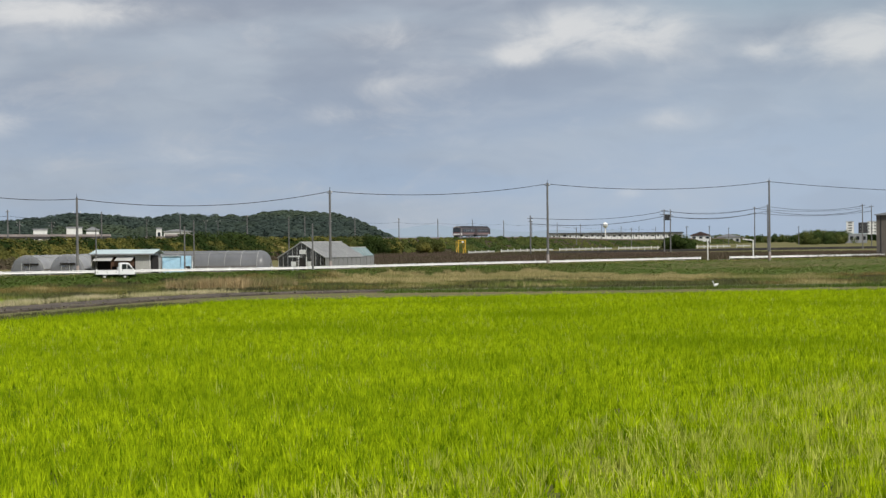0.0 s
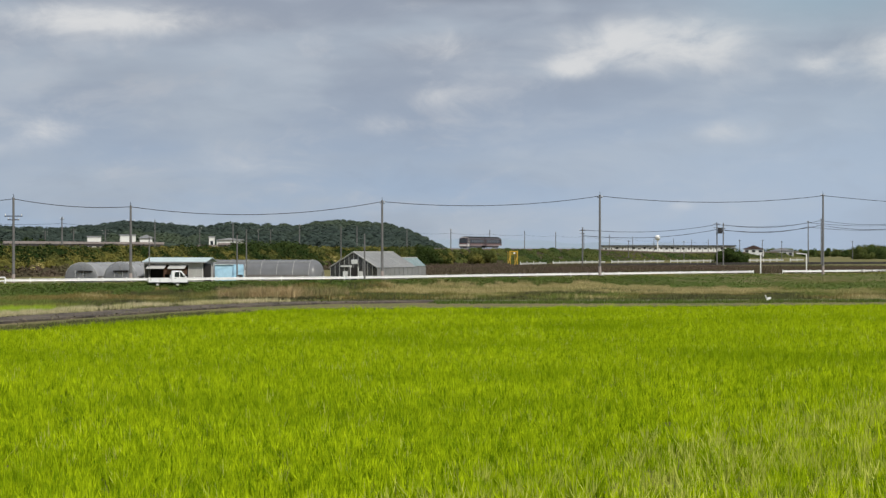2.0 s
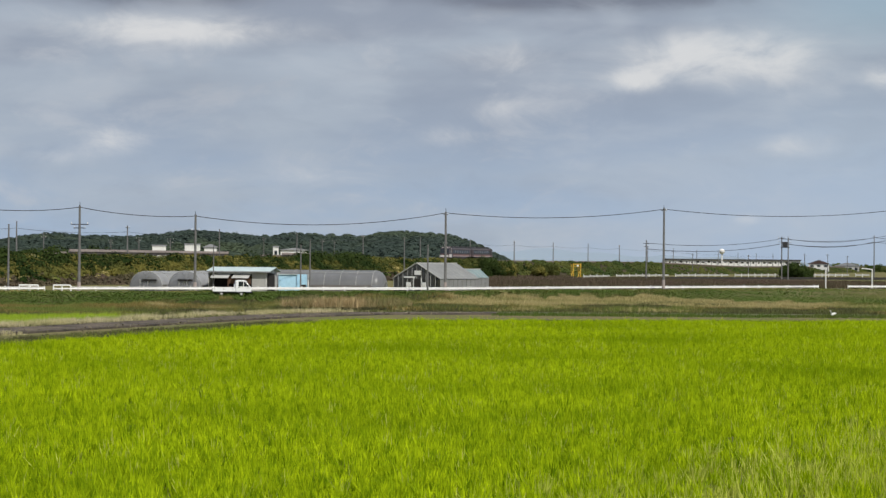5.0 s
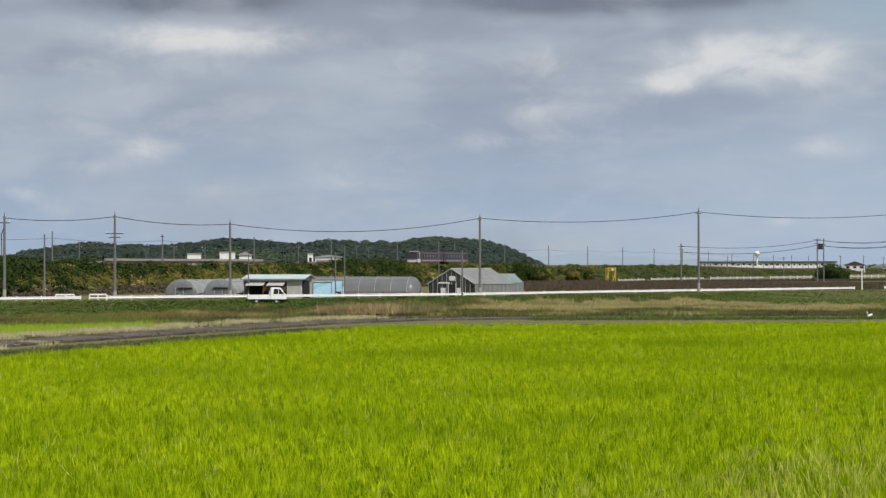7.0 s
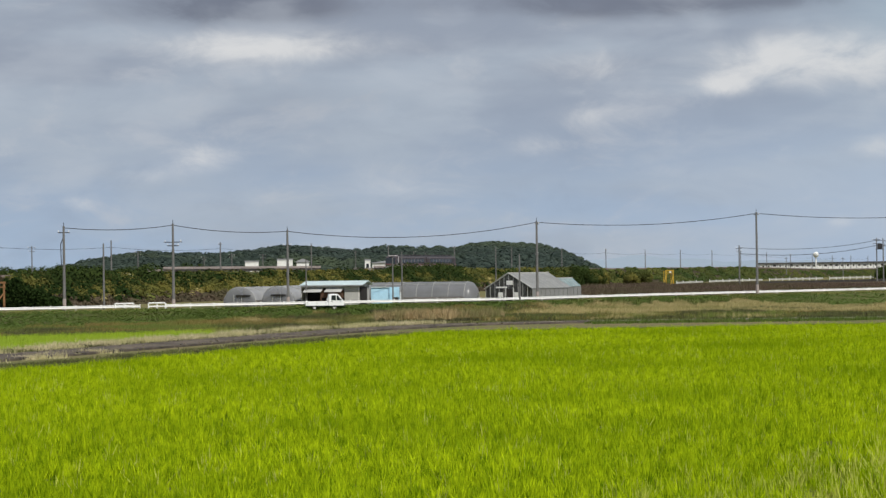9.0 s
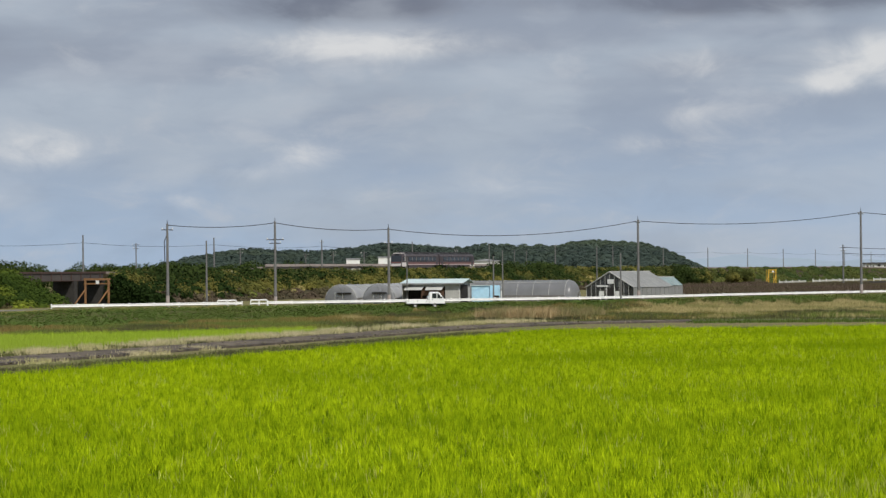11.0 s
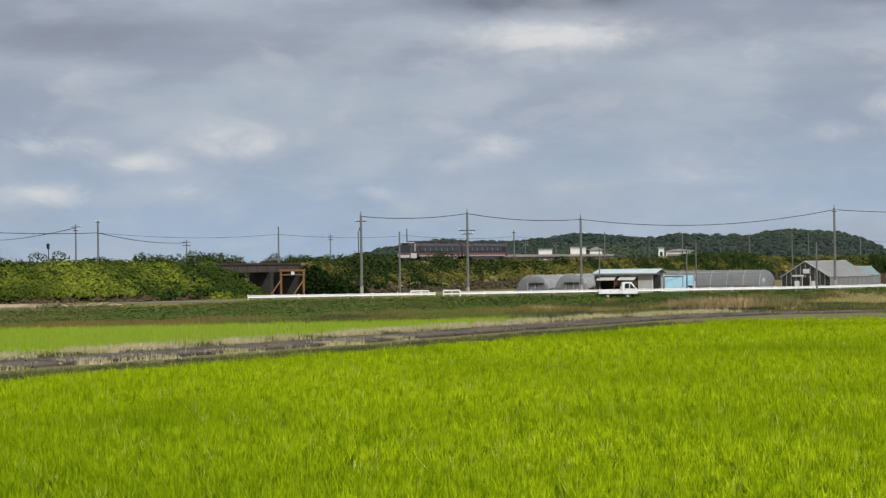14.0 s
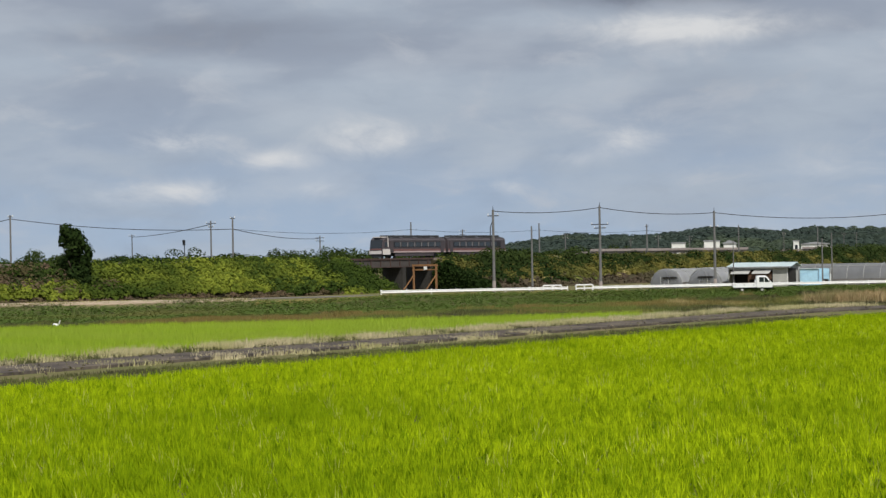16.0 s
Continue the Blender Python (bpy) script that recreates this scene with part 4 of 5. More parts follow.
far_trees(11.8, 14, 1500, 30, 6, 34, "distant trees behind the buildings")
far_trees(-34, -20.5, 400, 46, 9.2, 35, "tree tops beyond the embankment", "bush")
far_trees(-20, -13, 520, 80, 9.0, 36, "trees beyond the railway", "bush")


# ---- poles and wires ----
def pole(place, top_z, r, label, arms=(), group="utility poles", name="utility_pole", extra=None, lean=0.0, foot=None):
    zf = gz(place.x, place.y) if foot is None else foot
    p = thing(name, Matrix.Translation((place.x, place.y, zf)) @ pose(0, 0, 0, 0, lean, 0), label, "pole", group)
    hgt = top_z - zf
    part("shaft", tube(r * 1.15, r * 0.75, hgt, n=12), M["concrete"], p)
    for z, w, ang in arms:
        part("crossarm", box(w, 0.12, 0.12, 0, 0, hgt - z, 0.01, m=pose(0, 0, 0, 0, 0, ang)), M["iron"], p)
        for sx in (-0.45, 0.45):
            part("insulator", tube(0.06, 0.05, 0.25, w * sx * math.cos(radians(ang)), w * sx * math.sin(radians(ang)), hgt - z + 0.1, 6), M["white"], p)
    return p


def wire(a, b, sag, r=0.05, label="black overhead cable between poles", name="overhead_wire"):
    cu = bpy.data.curves.new(name, "CURVE")
    cu.dimensions, cu.bevel_depth, cu.bevel_resolution = "3D", r, 1
    sp = cu.splines.new("POLY")
    n = 20
    sp.points.add(n)
    for i in range(n + 1):
        t = i / n
        q = Vector(a).lerp(Vector(b), t)
        q.z -= sag * 4 * t * (1 - t)
        sp.points[i].co = (*q, 1)
    cu.materials.append(M["wire"])
    return tagged(new(name, cu), label, "wire", "overhead wires")


ROADSIDE = [(-17.0, 262, 1.46, [(0.9, 1.6, 40)]), (-13.89, 272, 1.505, [(2.6, 2.4, 10), (3.1, 1.6, 10)]), (-10.58, 279, 1.29, [(2.3, 1.1, 10)]),
            (-3.295, 292, 1.455, [(0.5, 0.7, 20)]), (3.065, 318, 1.61, [(0.5, 0.9, 20)]), (9.47, 352, 1.59, [(0.25, 1.9, 60)])]
tops = []
for b, d, e, arms in ROADSIDE:
    tz = EYE + d * math.tan(radians(e))
    q = at(b, d)
    tops.append(Vector((q.x, q.y, tz - 0.2)))
    up = pole(q, tz, 0.19, "tall grey concrete utility pole beside the road", arms)
    part("base_wrap", tube(0.25, 0.24, 1.7, n=12), M["paleconcrete"], up, "pale wrap round the base")
    part("top_pin", tube(0.05, 0.03, 0.5, 0, 0, tz - gz(q.x, q.y), 6), M["iron"], up)
    if b < -16:
        part("cable_loop", bar((-0.35, 0, tz - 6.2), (-0.42, 0, tz - 3.2), 0.06), M["iron"], up)
        part("cable_loop", bar((-0.42, 0, tz - 3.2), (0, 0, tz - 2.2), 0.06), M["iron"], up)
q = at(19, 420)
tops.append(Vector((q.x, q.y, 14.5)))
pole(q, 15.2, 0.19, "tall grey concrete utility pole beside the road", [(0.5, 0.9, 20)])
for (a, b), sag in zip(zip(tops, tops[1:]), (0.45, 0.5, 1.5, 1.05, 1.1, 1.4)):
    wire(a, b, sag, 0.052)
# thinner telephone poles
for b, d, tz, r, lab in ((-15.88, 258, 9.7, 0.13, "bare thin grey pole behind the guardrail"), (-3.81, 272, 7.7, 0.12, "short bare grey pole by the road"),
                         (-7.52, 283, 7.6, 0.11, "thin grey pole beside the blue shed"), (-7.25, 286, 8.4, 0.10, "thin grey pole by the greenhouse"),
                         (-10.05, 292, 7.6, 0.09, "slim pole behind the workshop"), (-4.5, 420, 10.5, 0.13, "far grey pole beyond the greenhouses")):
    pole(at(b, d), tz, r, lab, group="thin poles", name="thin_pole")
# lineside poles on the railway bank
line = []
for k in range(-10, 9):
    s = 52 + k * 40.4
    p = on_track(s, 3.0)
    dz = float(fall(s))
    line.append(Vector((p.x, p.y, 10.9 - dz)))
    pole(p, 12.2 - dz, 0.15, "grey lineside pole on the railway bank", [(0.5, 1.2, 70)] if k % 3 == 0 else (), "lineside poles", "lineside_pole", foot=5.2 - dz)
for a, b in zip(line, line[1:]):
    wire(a, b, 0.5, 0.03, "thin telegraph wire along the railway")
# poles beyond the vine-covered bank
P = {}
for key, b, d, e, r, arms in (("pe", -24.6, 318, 1.36, 0.17, [(0.25, 0.8, 0)]), ("pf", -25.23, 330, 1.27, 0.15, [(0.5, 1.7, 20), (1.1, 0.9, 20)]), ("ph", -22.07, 430, 0.78, 0.16, [(0.5, 2.0, 10), (1.2, 2.0, 10)]),
                           ("pg", -30.93, 330, 1.50, 0.17, [(0.3, 0.9, 0)]), ("pi", -27.5, 470, 0.90, 0.15, [(0.4, 1.8, 0)]), ("pj", -33.5, 380, 1.3, 0.15, [(0.4, 1.2, 0)])):
    tz = EYE + d * math.tan(radians(e))
    q = at(b, d)
    pole(q, tz, r, "grey utility pole beyond the vine-covered embankment", arms)
    P[key] = Vector((q.x, q.y, tz - 1.9 if key == "pe" else tz - 0.6))
wire(P["ph"], P["pe"], 0.6, 0.06)
wire(line[-1], P["pe"], 0.7, 0.03, "thin telegraph wire along the railway")
wire(P["pe"], P["pg"], 0.8, 0.06)
wire(P["pg"], P["pj"], 0.8, 0.06)
wire(P["pf"], P["pi"], 0.4, 0.06)
# poles on the right-hand plain
plain = [(2.56, 470, 0.66, [(0.8, 1.6, 20), (1.5, 1.2, 20)]), (6.45, 560, 0.80, [(0.5, 2.2, 10), (1.6, 2.2, 10)]), (6.63, 562, 0.79, [(1.7, 1.6, 10)]),
         (9.05, 640, 0.84, [(0.4, 1.0, 10)]), (9.42, 600, 0.90, [(0.4, 1.0, 10)]), (12.1, 620, 0.88, [(0.5, 1.8, 10)]), (12.35, 700, 0.84, [(0.5, 1.8, 10)])]
pts = []
for b, d, e, arms in plain:
    tz = EYE + d * math.tan(radians(e))
    q = at(b, d)
    pts.append(Vector((q.x, q.y, tz - 0.6)))
    pole(q, tz, 0.18, "grey utility pole on the far plain", arms)
tp = thing("transformer", Matrix.Translation(at(6.54, 560, 10.2)), "grey transformer hung between twin poles", "transformer")
part("case", box(1.3, 0.9, 1.5, 0, 0, 0, 0.08), M["iron"], tp)
part("platform", box(2.4, 1.0, 0.15, 0, 0, -0.15), M["iron"], tp)
for i, j in ((0, 1), (1, 4), (4, 5), (2, 3), (3, 6)):
    wire(pts[i], pts[j], 1.2, 0.06)
    wire(pts[i] - Vector((0, 0, 1.4)), pts[j] - Vector((0, 0, 1.4)), 1.3, 0.07)
for b, d, e in ((3.9, 800, 0.28), (5.5, 800, 0.26), (7.1, 760, 0.30), (8.3, 900, 0.25), (10.3, 900, 0.26), (7.75, 900, 0.3)):
    pole(at(b, d), EYE + d * math.tan(radians(e)), 0.16, "small far-off pole on the plain", [(0.4, 1.4, 0)], "far poles")
for b, d, e in ((-6.9, 900, 0.62), (-6.55, 900, 0.60), (-12.2, 620, 0.62), (-11.3, 560, 0.60), (-8.6, 900, 0.66), (-3.3, 900, 0.55), (-17.9, 500, 0.9), (-14.9, 560, 0.72), (-13.0, 700, 0.55)):
    pole(at(b, d), EYE + d * math.tan(radians(e)), 0.17, "grey pole in front of the wooded hill", [(0.5, 1.8, 20), (1.4, 1.4, 20)], "far poles")


# ---- guardrails ----
def guardrail(x0, x1, name="guardrail", z_add=0.0, label="white painted steel guardrail along the road"):
    rail = thing(name, Matrix(), label, "guardrail", "roadside guardrails")
    pts, x = [], x0
    while x < x1:
        pts.append(Vector((x, float(road_y(x)), 0)))
        x += 3.4 * 0.82
    pts.append(Vector((x1, float(road_y(x1)), 0)))
    for p in pts:
        p.z = gz(p.x, p.y)
    for p in pts:
        part("post", tube(0.07, 0.07, 1.0, p.x, p.y + 0.12, p.z - 0.25, 8), M["white"], rail)
    prof = ((-0.02, -0.19), (0.06, -0.13), (0.0, -0.03), (0.0, 0.03), (0.06, 0.13), (-0.02, 0.19), (-0.05, 0.19), (-0.05, -0.19))
    for a, b in zip(pts, pts[1:]):
        d = (b - a).normalized()
        bm = bmesh.new()
        m = Matrix.Translation((a + b) / 2 + Vector((0, 0, 0.46))) @ d.to_track_quat("Y", "Z").to_matrix().to_4x4()
        prism([(x, z * 0.9) for x, z in prof], (b - a).length, bm)
        bmesh.ops.transform(bm, matrix=m, verts=bm.verts[:])
        part("beam", bm, M["white"], rail)
    return rail


guardrail(-87.1, -66)
guardrail(-63, 46.5)
guardrail(52.5, 130)


def barrier(x, w):
    """A short white pipe barrier at the gap in the guardrail."""
    y = float(road_y(x)) - 1.0
    g_ = gz(x, y)
    b_ = thing("pipe_barrier", Matrix.Translation((x, y, g_)) @ pose(0, 0, 0, 0, 0, 25), "short white pipe barrier at the guardrail's gap", "barrier", "pipe barriers")
    for sx in (-w / 2, 0, w / 2):
        part("post", tube(0.08, 0.08, 0.95, sx, 0, -0.1, 8), M["white"], b_)
    for z in (0.4, 0.85):
        part("rail", bar((-w / 2, 0, z), (w / 2, 0, z), 0.09), M["white"], b_)


barrier(-67.5, 2.4)
barrier(-63.8, 2.2)
for b, d, turn in ((7.70, 362, 0), (9.0, 372, 1)):
    q = at(b, d)
    g_ = gz(q.x, q.y)
    p = thing("gate_post", Matrix.Translation((q.x, q.y, g_)), "white steel post at the guardrail's end", "post", "white gate posts")
    part("shaft", tube(0.11, 0.11, 3.6, n=10), M["white"], p)
    if turn:
        part("arm", bar((0, 0, 3.55), (-1.9, 0, 3.75), 0.09), M["white"], p)

# the fence and dark hedge along the farther lane
fence = thing("lane_fence", Matrix(), "long white fence along the farther lane", "fence")
prev = None
for k in range(44):
    b = 0.75 + k * 0.19
    q = at(b, 560 + k * 4.5)
    q.z = gz(q.x, q.y)
    if prev is not None and k % 9 != 5:
        d = q - prev
        m = Matrix.Translation((q + prev) / 2) @ pose(0, 0, 0, 0, 0, math.degrees(math.atan2(d.y, d.x)))
        part("panel", box(d.length * 0.96, 0.12, 0.5, 0, 0, 0.5, m=m), M["sheetgrey"], fence)
        part("post", box(0.15, 0.15, 1.3, -d.length / 2, 0, 0, m=m), M["white"], fence)
    prev = q
kerb = thing("lane_kerb", Matrix(), "dark concrete kerb wall along the farther lane", "wall")
prev = None
for k in range(40):
    b = 0.6 + k * 0.32
    q = at(b, 520 + k * 3.5)
    q.z = gz(q.x, q.y)
    if prev is not None:
        d = q - prev
        m = Matrix.Translation((q + prev) / 2) @ pose(0, 0, 0, 0, 0, math.degrees(math.atan2(d.y, d.x)))
        part("block", box(d.length, 0.4, 0.75, 0, 0, 0, m=m), M["bridgeconcrete"], kerb)
    prev = q


# ---- height gates before the underpasses ----
def height_gate(place, turn, w, h, material, label):
    g_ = thing("height_gate", Matrix.Translation((place.x, place.y, gz(place.x, place.y))) @ pose(0, 0, 0, 0, 0, turn), label, "gate", "height gates")
    for sx in (-w / 2, w / 2):
        part("post", box(0.26, 0.26, h, sx, 0, 0, 0.02), material, g_)
        part("brace", bar((sx, 0, h * 0.62), (sx - 1.3, -1.6, 0), 0.1), material, g_)
        part("back_post", box(0.18, 0.18, h * 0.95, sx - 0.45, 0.9, 0, 0.02), material, g_)
    part("beam", box(w + 0.5, 0.3, 0.3, 0, 0, h - 0.32, 0.02), material, g_)
    part("beam", box(w + 0.5, 0.2, 0.2, 0, 0, h - 0.95, 0.02), material, g_)
    part("sign_board", box(0.55, 0.06, 0.5, 0.2, -0.2, h - 0.85), M["white"], g_, "small white sign board")
    return g_


height_gate(at(-19.02, 304), -10, 4.0, 4.4, M["orange"], "orange-brown steel height-limit gate before the railway bridge")
height_gate(at(0.55, 590), 15, 2.2, 4.4, M["yellow"], "yellow steel height-limit gate by the far lane")


# ---- greenhouses and sheds ----
def tunnel_house(place, turn, w, h, length, label, doors=True, torn=0.4, skin="film"):
    """A film greenhouse: hoops, film skin in bays, end walls with a door."""
    t = thing("tunnel_greenhouse", Matrix.Translation((place.x, place.y, gz(place.x, place.y) - 0.05)) @ pose(0, 0, 0, 0, 0, turn), label, "greenhouse", "film greenhouses")
    n = 14

    def arch(k, s=1.0):
        a = math.pi * k / n
        return (-math.cos(a) * w / 2 * s, (math.sin(a) ** 0.75) * h * s)
    bays = max(3, int(length / 2.5))
    for b_ in range(bays):
        y0, y1 = -length / 2 + length * b_ / bays, -length / 2 + length * (b_ + 1) / bays
        bm = bmesh.new()
        lo = [bm.verts.new((arch(k)[0], y0, arch(k)[1])) for k in range(n + 1)]
        hi = [bm.verts.new((arch(k)[0], y1, arch(k)[1])) for k in range(n + 1)]
        for k in range(n):
            f_ = bm.faces.new((lo[k], lo[k + 1], hi[k + 1], hi[k]))
            f_.smooth = True
        part("film_bay", bm, M[skin], t)
    for b_ in range(bays + 1):
        y_ = -length / 2 + length * b_ / bays
        bm = bmesh.new()
        for k in range(n):
            (x0, z0), (x1, z1) = arch(k, 1.012), arch(k + 1, 1.012)
            bar((x0, y_, z0), (x1, y_, z1), 0.035, bm, 5)
        part("hoop", bm, M["sheetgrey"], t)
    # rounded film ends, drawn in towards the last hoop
    cap = 0.5 if doors else 1.7
    shrink = [(u, (1 - (0.93 * u) ** 2.6) ** 0.42) for u in (0.0, 0.3, 0.55, 0.78, 0.92, 1.0)]
    for sy in (-1, 1):
        bm = bmesh.new()
        rings = [[bm.verts.new((arch(k)[0] * q_, sy * (length / 2 + cap * u), arch(k)[1] * q_)) for k in range(n + 1)] for u, q_ in shrink]
        for lo, hi in zip(rings, rings[1:]):
            for k in range(n):
                f_ = bm.faces.new((lo[k], lo[k + 1], hi[k + 1], hi[k]))
                f_.smooth = True
        part("end_cap", bm, M["endfilm" if doors else skin], t, "rounded film end")
        bm = bmesh.new()
        q_ = shrink[-1][1] * 0.99
        bm.faces.new([bm.verts.new((arch(k)[0] * q_, sy * (length / 2 + cap - 0.03), arch(k)[1] * q_)) for k in range(n + 1)])
        part("end_wall", bm, M["endfilm"], t)
    for z in (0.45, 0.8):
        for sx in (-1, 1):
            part("purlin", bar((sx * w / 2 * 0.93, -length / 2, h * z * 0.9), (sx * w / 2 * 0.93, length / 2, h * z * 0.9), 0.03) if z < 0.6 else
                 bar((sx * w / 2 * 0.55, -length / 2, h * 0.9), (sx * w / 2 * 0.55, length / 2, h * 0.9), 0.03), M["sheetgrey"], t)
    if doors:
        ye = -length / 2 - cap
        bm = bmesh.new()
        vs = [(-w * 0.40 * e, h * z) for e, z in ((1.0, 0.10), (0.98, 0.34), (0.8, 0.52), (0.35, 0.60), (-0.2, 0.58), (-0.7, 0.50), (-0.85, 0.30), (-0.8, 0.1))]
        prism(vs, 0.03, bm)
        bmesh.ops.translate(bm, verts=bm.verts[:], vec=(0.15, ye - 0.03, 0))
        part("front_sheet", bm, M["endfilm"], t, "hazy grey end sheet")
        # A dark slab on the film stands for the shade behind the tear.
        part("torn_shade_sheet", box(w * 0.46, 0.04, 0.3, torn, ye - 0.06, h * 0.52, 0.12), M["dark"], t, "dark sheet for the shade in a tear of the end film")
        for sx in (-0.12, 0.12):
            part("end_post", box(0.07, 0.07, h * 0.62, w * sx, ye - 0.05, 0), M["sheetgrey"], t)
    part("skirt", box(0.06, length, 1.1, -w / 2 - 0.01, 0, 0), M["darkconcrete"], t, "dark skirt sheet")
    part("skirt", box(0.06, length, 1.1, w / 2 + 0.01, 0, 0), M["darkconcrete"], t, "dark skirt sheet")
    return t


tunnel_house(at(-11.2, 306), -22, 5.9, 3.1, 15, "grey film tunnel greenhouse with a rounded end", torn=1.0)
tunnel_house(at(-10.1, 304), -22, 6.0, 3.2, 15, "grey film tunnel greenhouse with torn end film")
tunnel_house(at(-6.72, 312), 83, 6.0, 3.45, 15.5, "long grey film tunnel greenhouse seen from its side", doors=False, skin="oldfilm")

for b, d, sz in ((-10.62, 298, 0.75), (-10.42, 298, 0.7)):
    q = at(b, d)
    bag = thing("white_bag", Matrix.Translation((q.x, q.y, gz(q.x, q.y))), "stuffed white sack before the film greenhouse", "sack", "white sacks")
    bm = bmesh.new()
    bmesh.ops.create_icosphere(bm, subdivisions=2, radius=1, matrix=Matrix.Translation((0, 0, sz * 0.8)) @ Matrix.Diagonal((sz * 0.75, sz * 0.6, sz * 0.85, 1)))
    for v in bm.verts:
        v.co.z = max(v.co.z, 0.0)
        v.co.x += 0.08 * math.sin(v.co.z * 7 + v.co.y * 3)
    part("body", bm, M["white"], bag)
    part("tied_neck", tube(0.16, 0.09, 0.25, 0, 0, sz * 1.6, 8), M["white"], bag)


def workshop():
    q = at(-9.2, 294)
    t = thing("workshop", Matrix.Translation((q.x, q.y, gz(q.x, q.y))) @ pose(0, 0, 0, 0, 0, -8), "low grey workshop with a pale teal sheet roof and awnings", "shed")
    w, d = 9.0, 5.0
    part("wall", box(w, 0.12, 3.1, 0, d / 2, 0), M["sheetgrey"], t)
    part("wall", box(0.12, d, 3.1, -w / 2, 0, 0), M["sheetgrey"], t)
    part("wall", box(0.12, d - 2.2, 3.1, w / 2, 1.1, 0), M["sheetgrey"], t)
    part("front_wall", box(2.3, 0.12, 3.1, w / 2 - 1.15, -d / 2, 0), M["sheetgrey"], t, "pale grey sheet wall")
    part("front_wall", box(2.7, 0.12, 0.9, -w / 2 + 2.2 + 2.3, -d / 2, 0), M["brown"], t)
    part("wall", box(0.12, 0.12, 3.1, -w / 2, -d / 2, 0), M["sheetgrey"], t)
    part("post", box(0.14, 0.14, 3.1, -w / 2 + 3.0, -d / 2, 0), M["brown"], t)
    part("lintel", box(w, 0.14, 0.3, 0, -d / 2 - 0.02, 2.8), M["sheetgrey"], t)
    part("floor_slab", box(w, d, 0.1, 0, 0, 0), M["darkconcrete"], t)
    part("window_strip", box(3.4, 0.06, 1.1, -w / 2 + 4.8, -d / 2 + 0.02, 1.35), M["brown"], t, "dark brown shuttered window")
    for x, wd in ((-w / 2 + 2.0, 2.8), (-w / 2 + 5.2, 2.6)):
        bm = box(wd, 1.5, 0.05, 0, 0, 0)
        bmesh.ops.transform(bm, matrix=Matrix.Translation((x, -d / 2 - 0.65, 2.45)) @ pose(0, 0, 0, 22, 0, 0), verts=bm.verts[:])
        part("awning", bm, M["sheetgrey"], t, "sagging grey awning sheet")
    # a shallow roof with its ridge along the length, in separate sheets
    for k in range(12):
        x = -w / 2 - 0.3 + (w + 0.9) * (k + 0.5) / 12
        bm = prism([(-d / 2 - 0.6, 3.12), (0.3, 3.75), (0.3, 3.82), (-d / 2 - 0.6, 3.20)], (w + 0.9) / 12 * 0.98)
        bmesh.ops.transform(bm, matrix=Matrix.Translation((x, 0, 0)) @ pose(0, 0, 0, 0, 0, 90), verts=bm.verts[:])
        part("roof_sheet", bm, M["teal"], t)
        bm = prism([(0.3, 3.75), (d / 2 + 0.4, 3.15), (d / 2 + 0.4, 3.22), (0.3, 3.82)], (w + 0.9) / 12 * 0.98)
        bmesh.ops.transform(bm, matrix=Matrix.Translation((x, 0, 0)) @ pose(0, 0, 0, 0, 0, 90), verts=bm.verts[:])
        part("roof_sheet", bm, M["teal"], t)
    for sx in (-w / 2, w / 2):
        bm = prism([(-d / 2, 3.0), (d / 2, 3.0), (0.3, 3.7)], 0.1)
        bmesh.ops.transform(bm, matrix=Matrix.Translation((sx, 0, 0)) @ pose(0, 0, 0, 0, 0, 90), verts=bm.verts[:])
        part("gable", bm, M["sheetgrey"], t)
    # Dark sheets at the doorway and within stand for the shade indoors.
    part("doorway_shade_sheet", box(0.06, 3.4, 2.8, w / 2 + 0.07, -0.5, 0.1), M["dark"], t, "dark sheet for the shade in an open doorway")
    part("inside_shade_sheet", box(w - 2.6, 0.08, 2.9, -1.2, 0.2, 0.1), M["dark"], t, "dark sheet for the shade inside the workshop")
    part("ridge_cap", box(w + 0.9, 0.3, 0.06, 0.15, 0.3, 3.80, 0.01), M["teal"], t)
    part("fascia", box(w + 0.9, 0.05, 0.16, 0.15, -d / 2 - 0.62, 3.06), M["roofgrey"], t)
    part("downpipe", tube(0.05, 0.05, 3.0, w / 2 - 0.1, -d / 2 - 0.1, 0, 8), M["white"], t)
    return t


workshop()
q = at(-7.9, 291)
store = thing("blue_store", Matrix.Translation((q.x, q.y, gz(q.x, q.y))) @ pose(0, 0, 0, 0, 0, 6), "small light blue sheet-metal store beside the workshop", "shed")
part("body", box(2.6, 2.2, 2.75, 0, 0, 0, 0.03), M["blue"], store)
part("door", box(1.1, 0.06, 1.9, -0.5, -1.13, 0.05), M["blue"], store)
part("door", box(1.1, 0.06, 1.9, 0.65, -1.13, 0.05), M["blue"], store)
part("roof", box(2.8, 2.5, 0.08, 0, 0, 2.76), M["teal"], store)
q = at(-7.48, 292)
cab = thing("blue_cabinet", Matrix.Translation((q.x, q.y, gz(q.x, q.y))) @ pose(0, 0, 0, 0, 0, 6), "smaller pale blue tank cabinet with a dark sheet for the shade in an opening", "shed")
part("body", box(1.5, 1.6, 2.8, 0, 0, 0, 0.05), M["blue"], cab)
# The cabinet is solid; a dark slab gives the shade of its opening.
part("opening", box(0.9, 0.06, 0.9, 0.2, -0.82, 0.4), M["dark"], cab, "dark sheet for the shade in an opening")
part("pipe", tube(0.07, 0.07, 2.0, 0.95, -0.5, 0, 8), M["white"], cab)


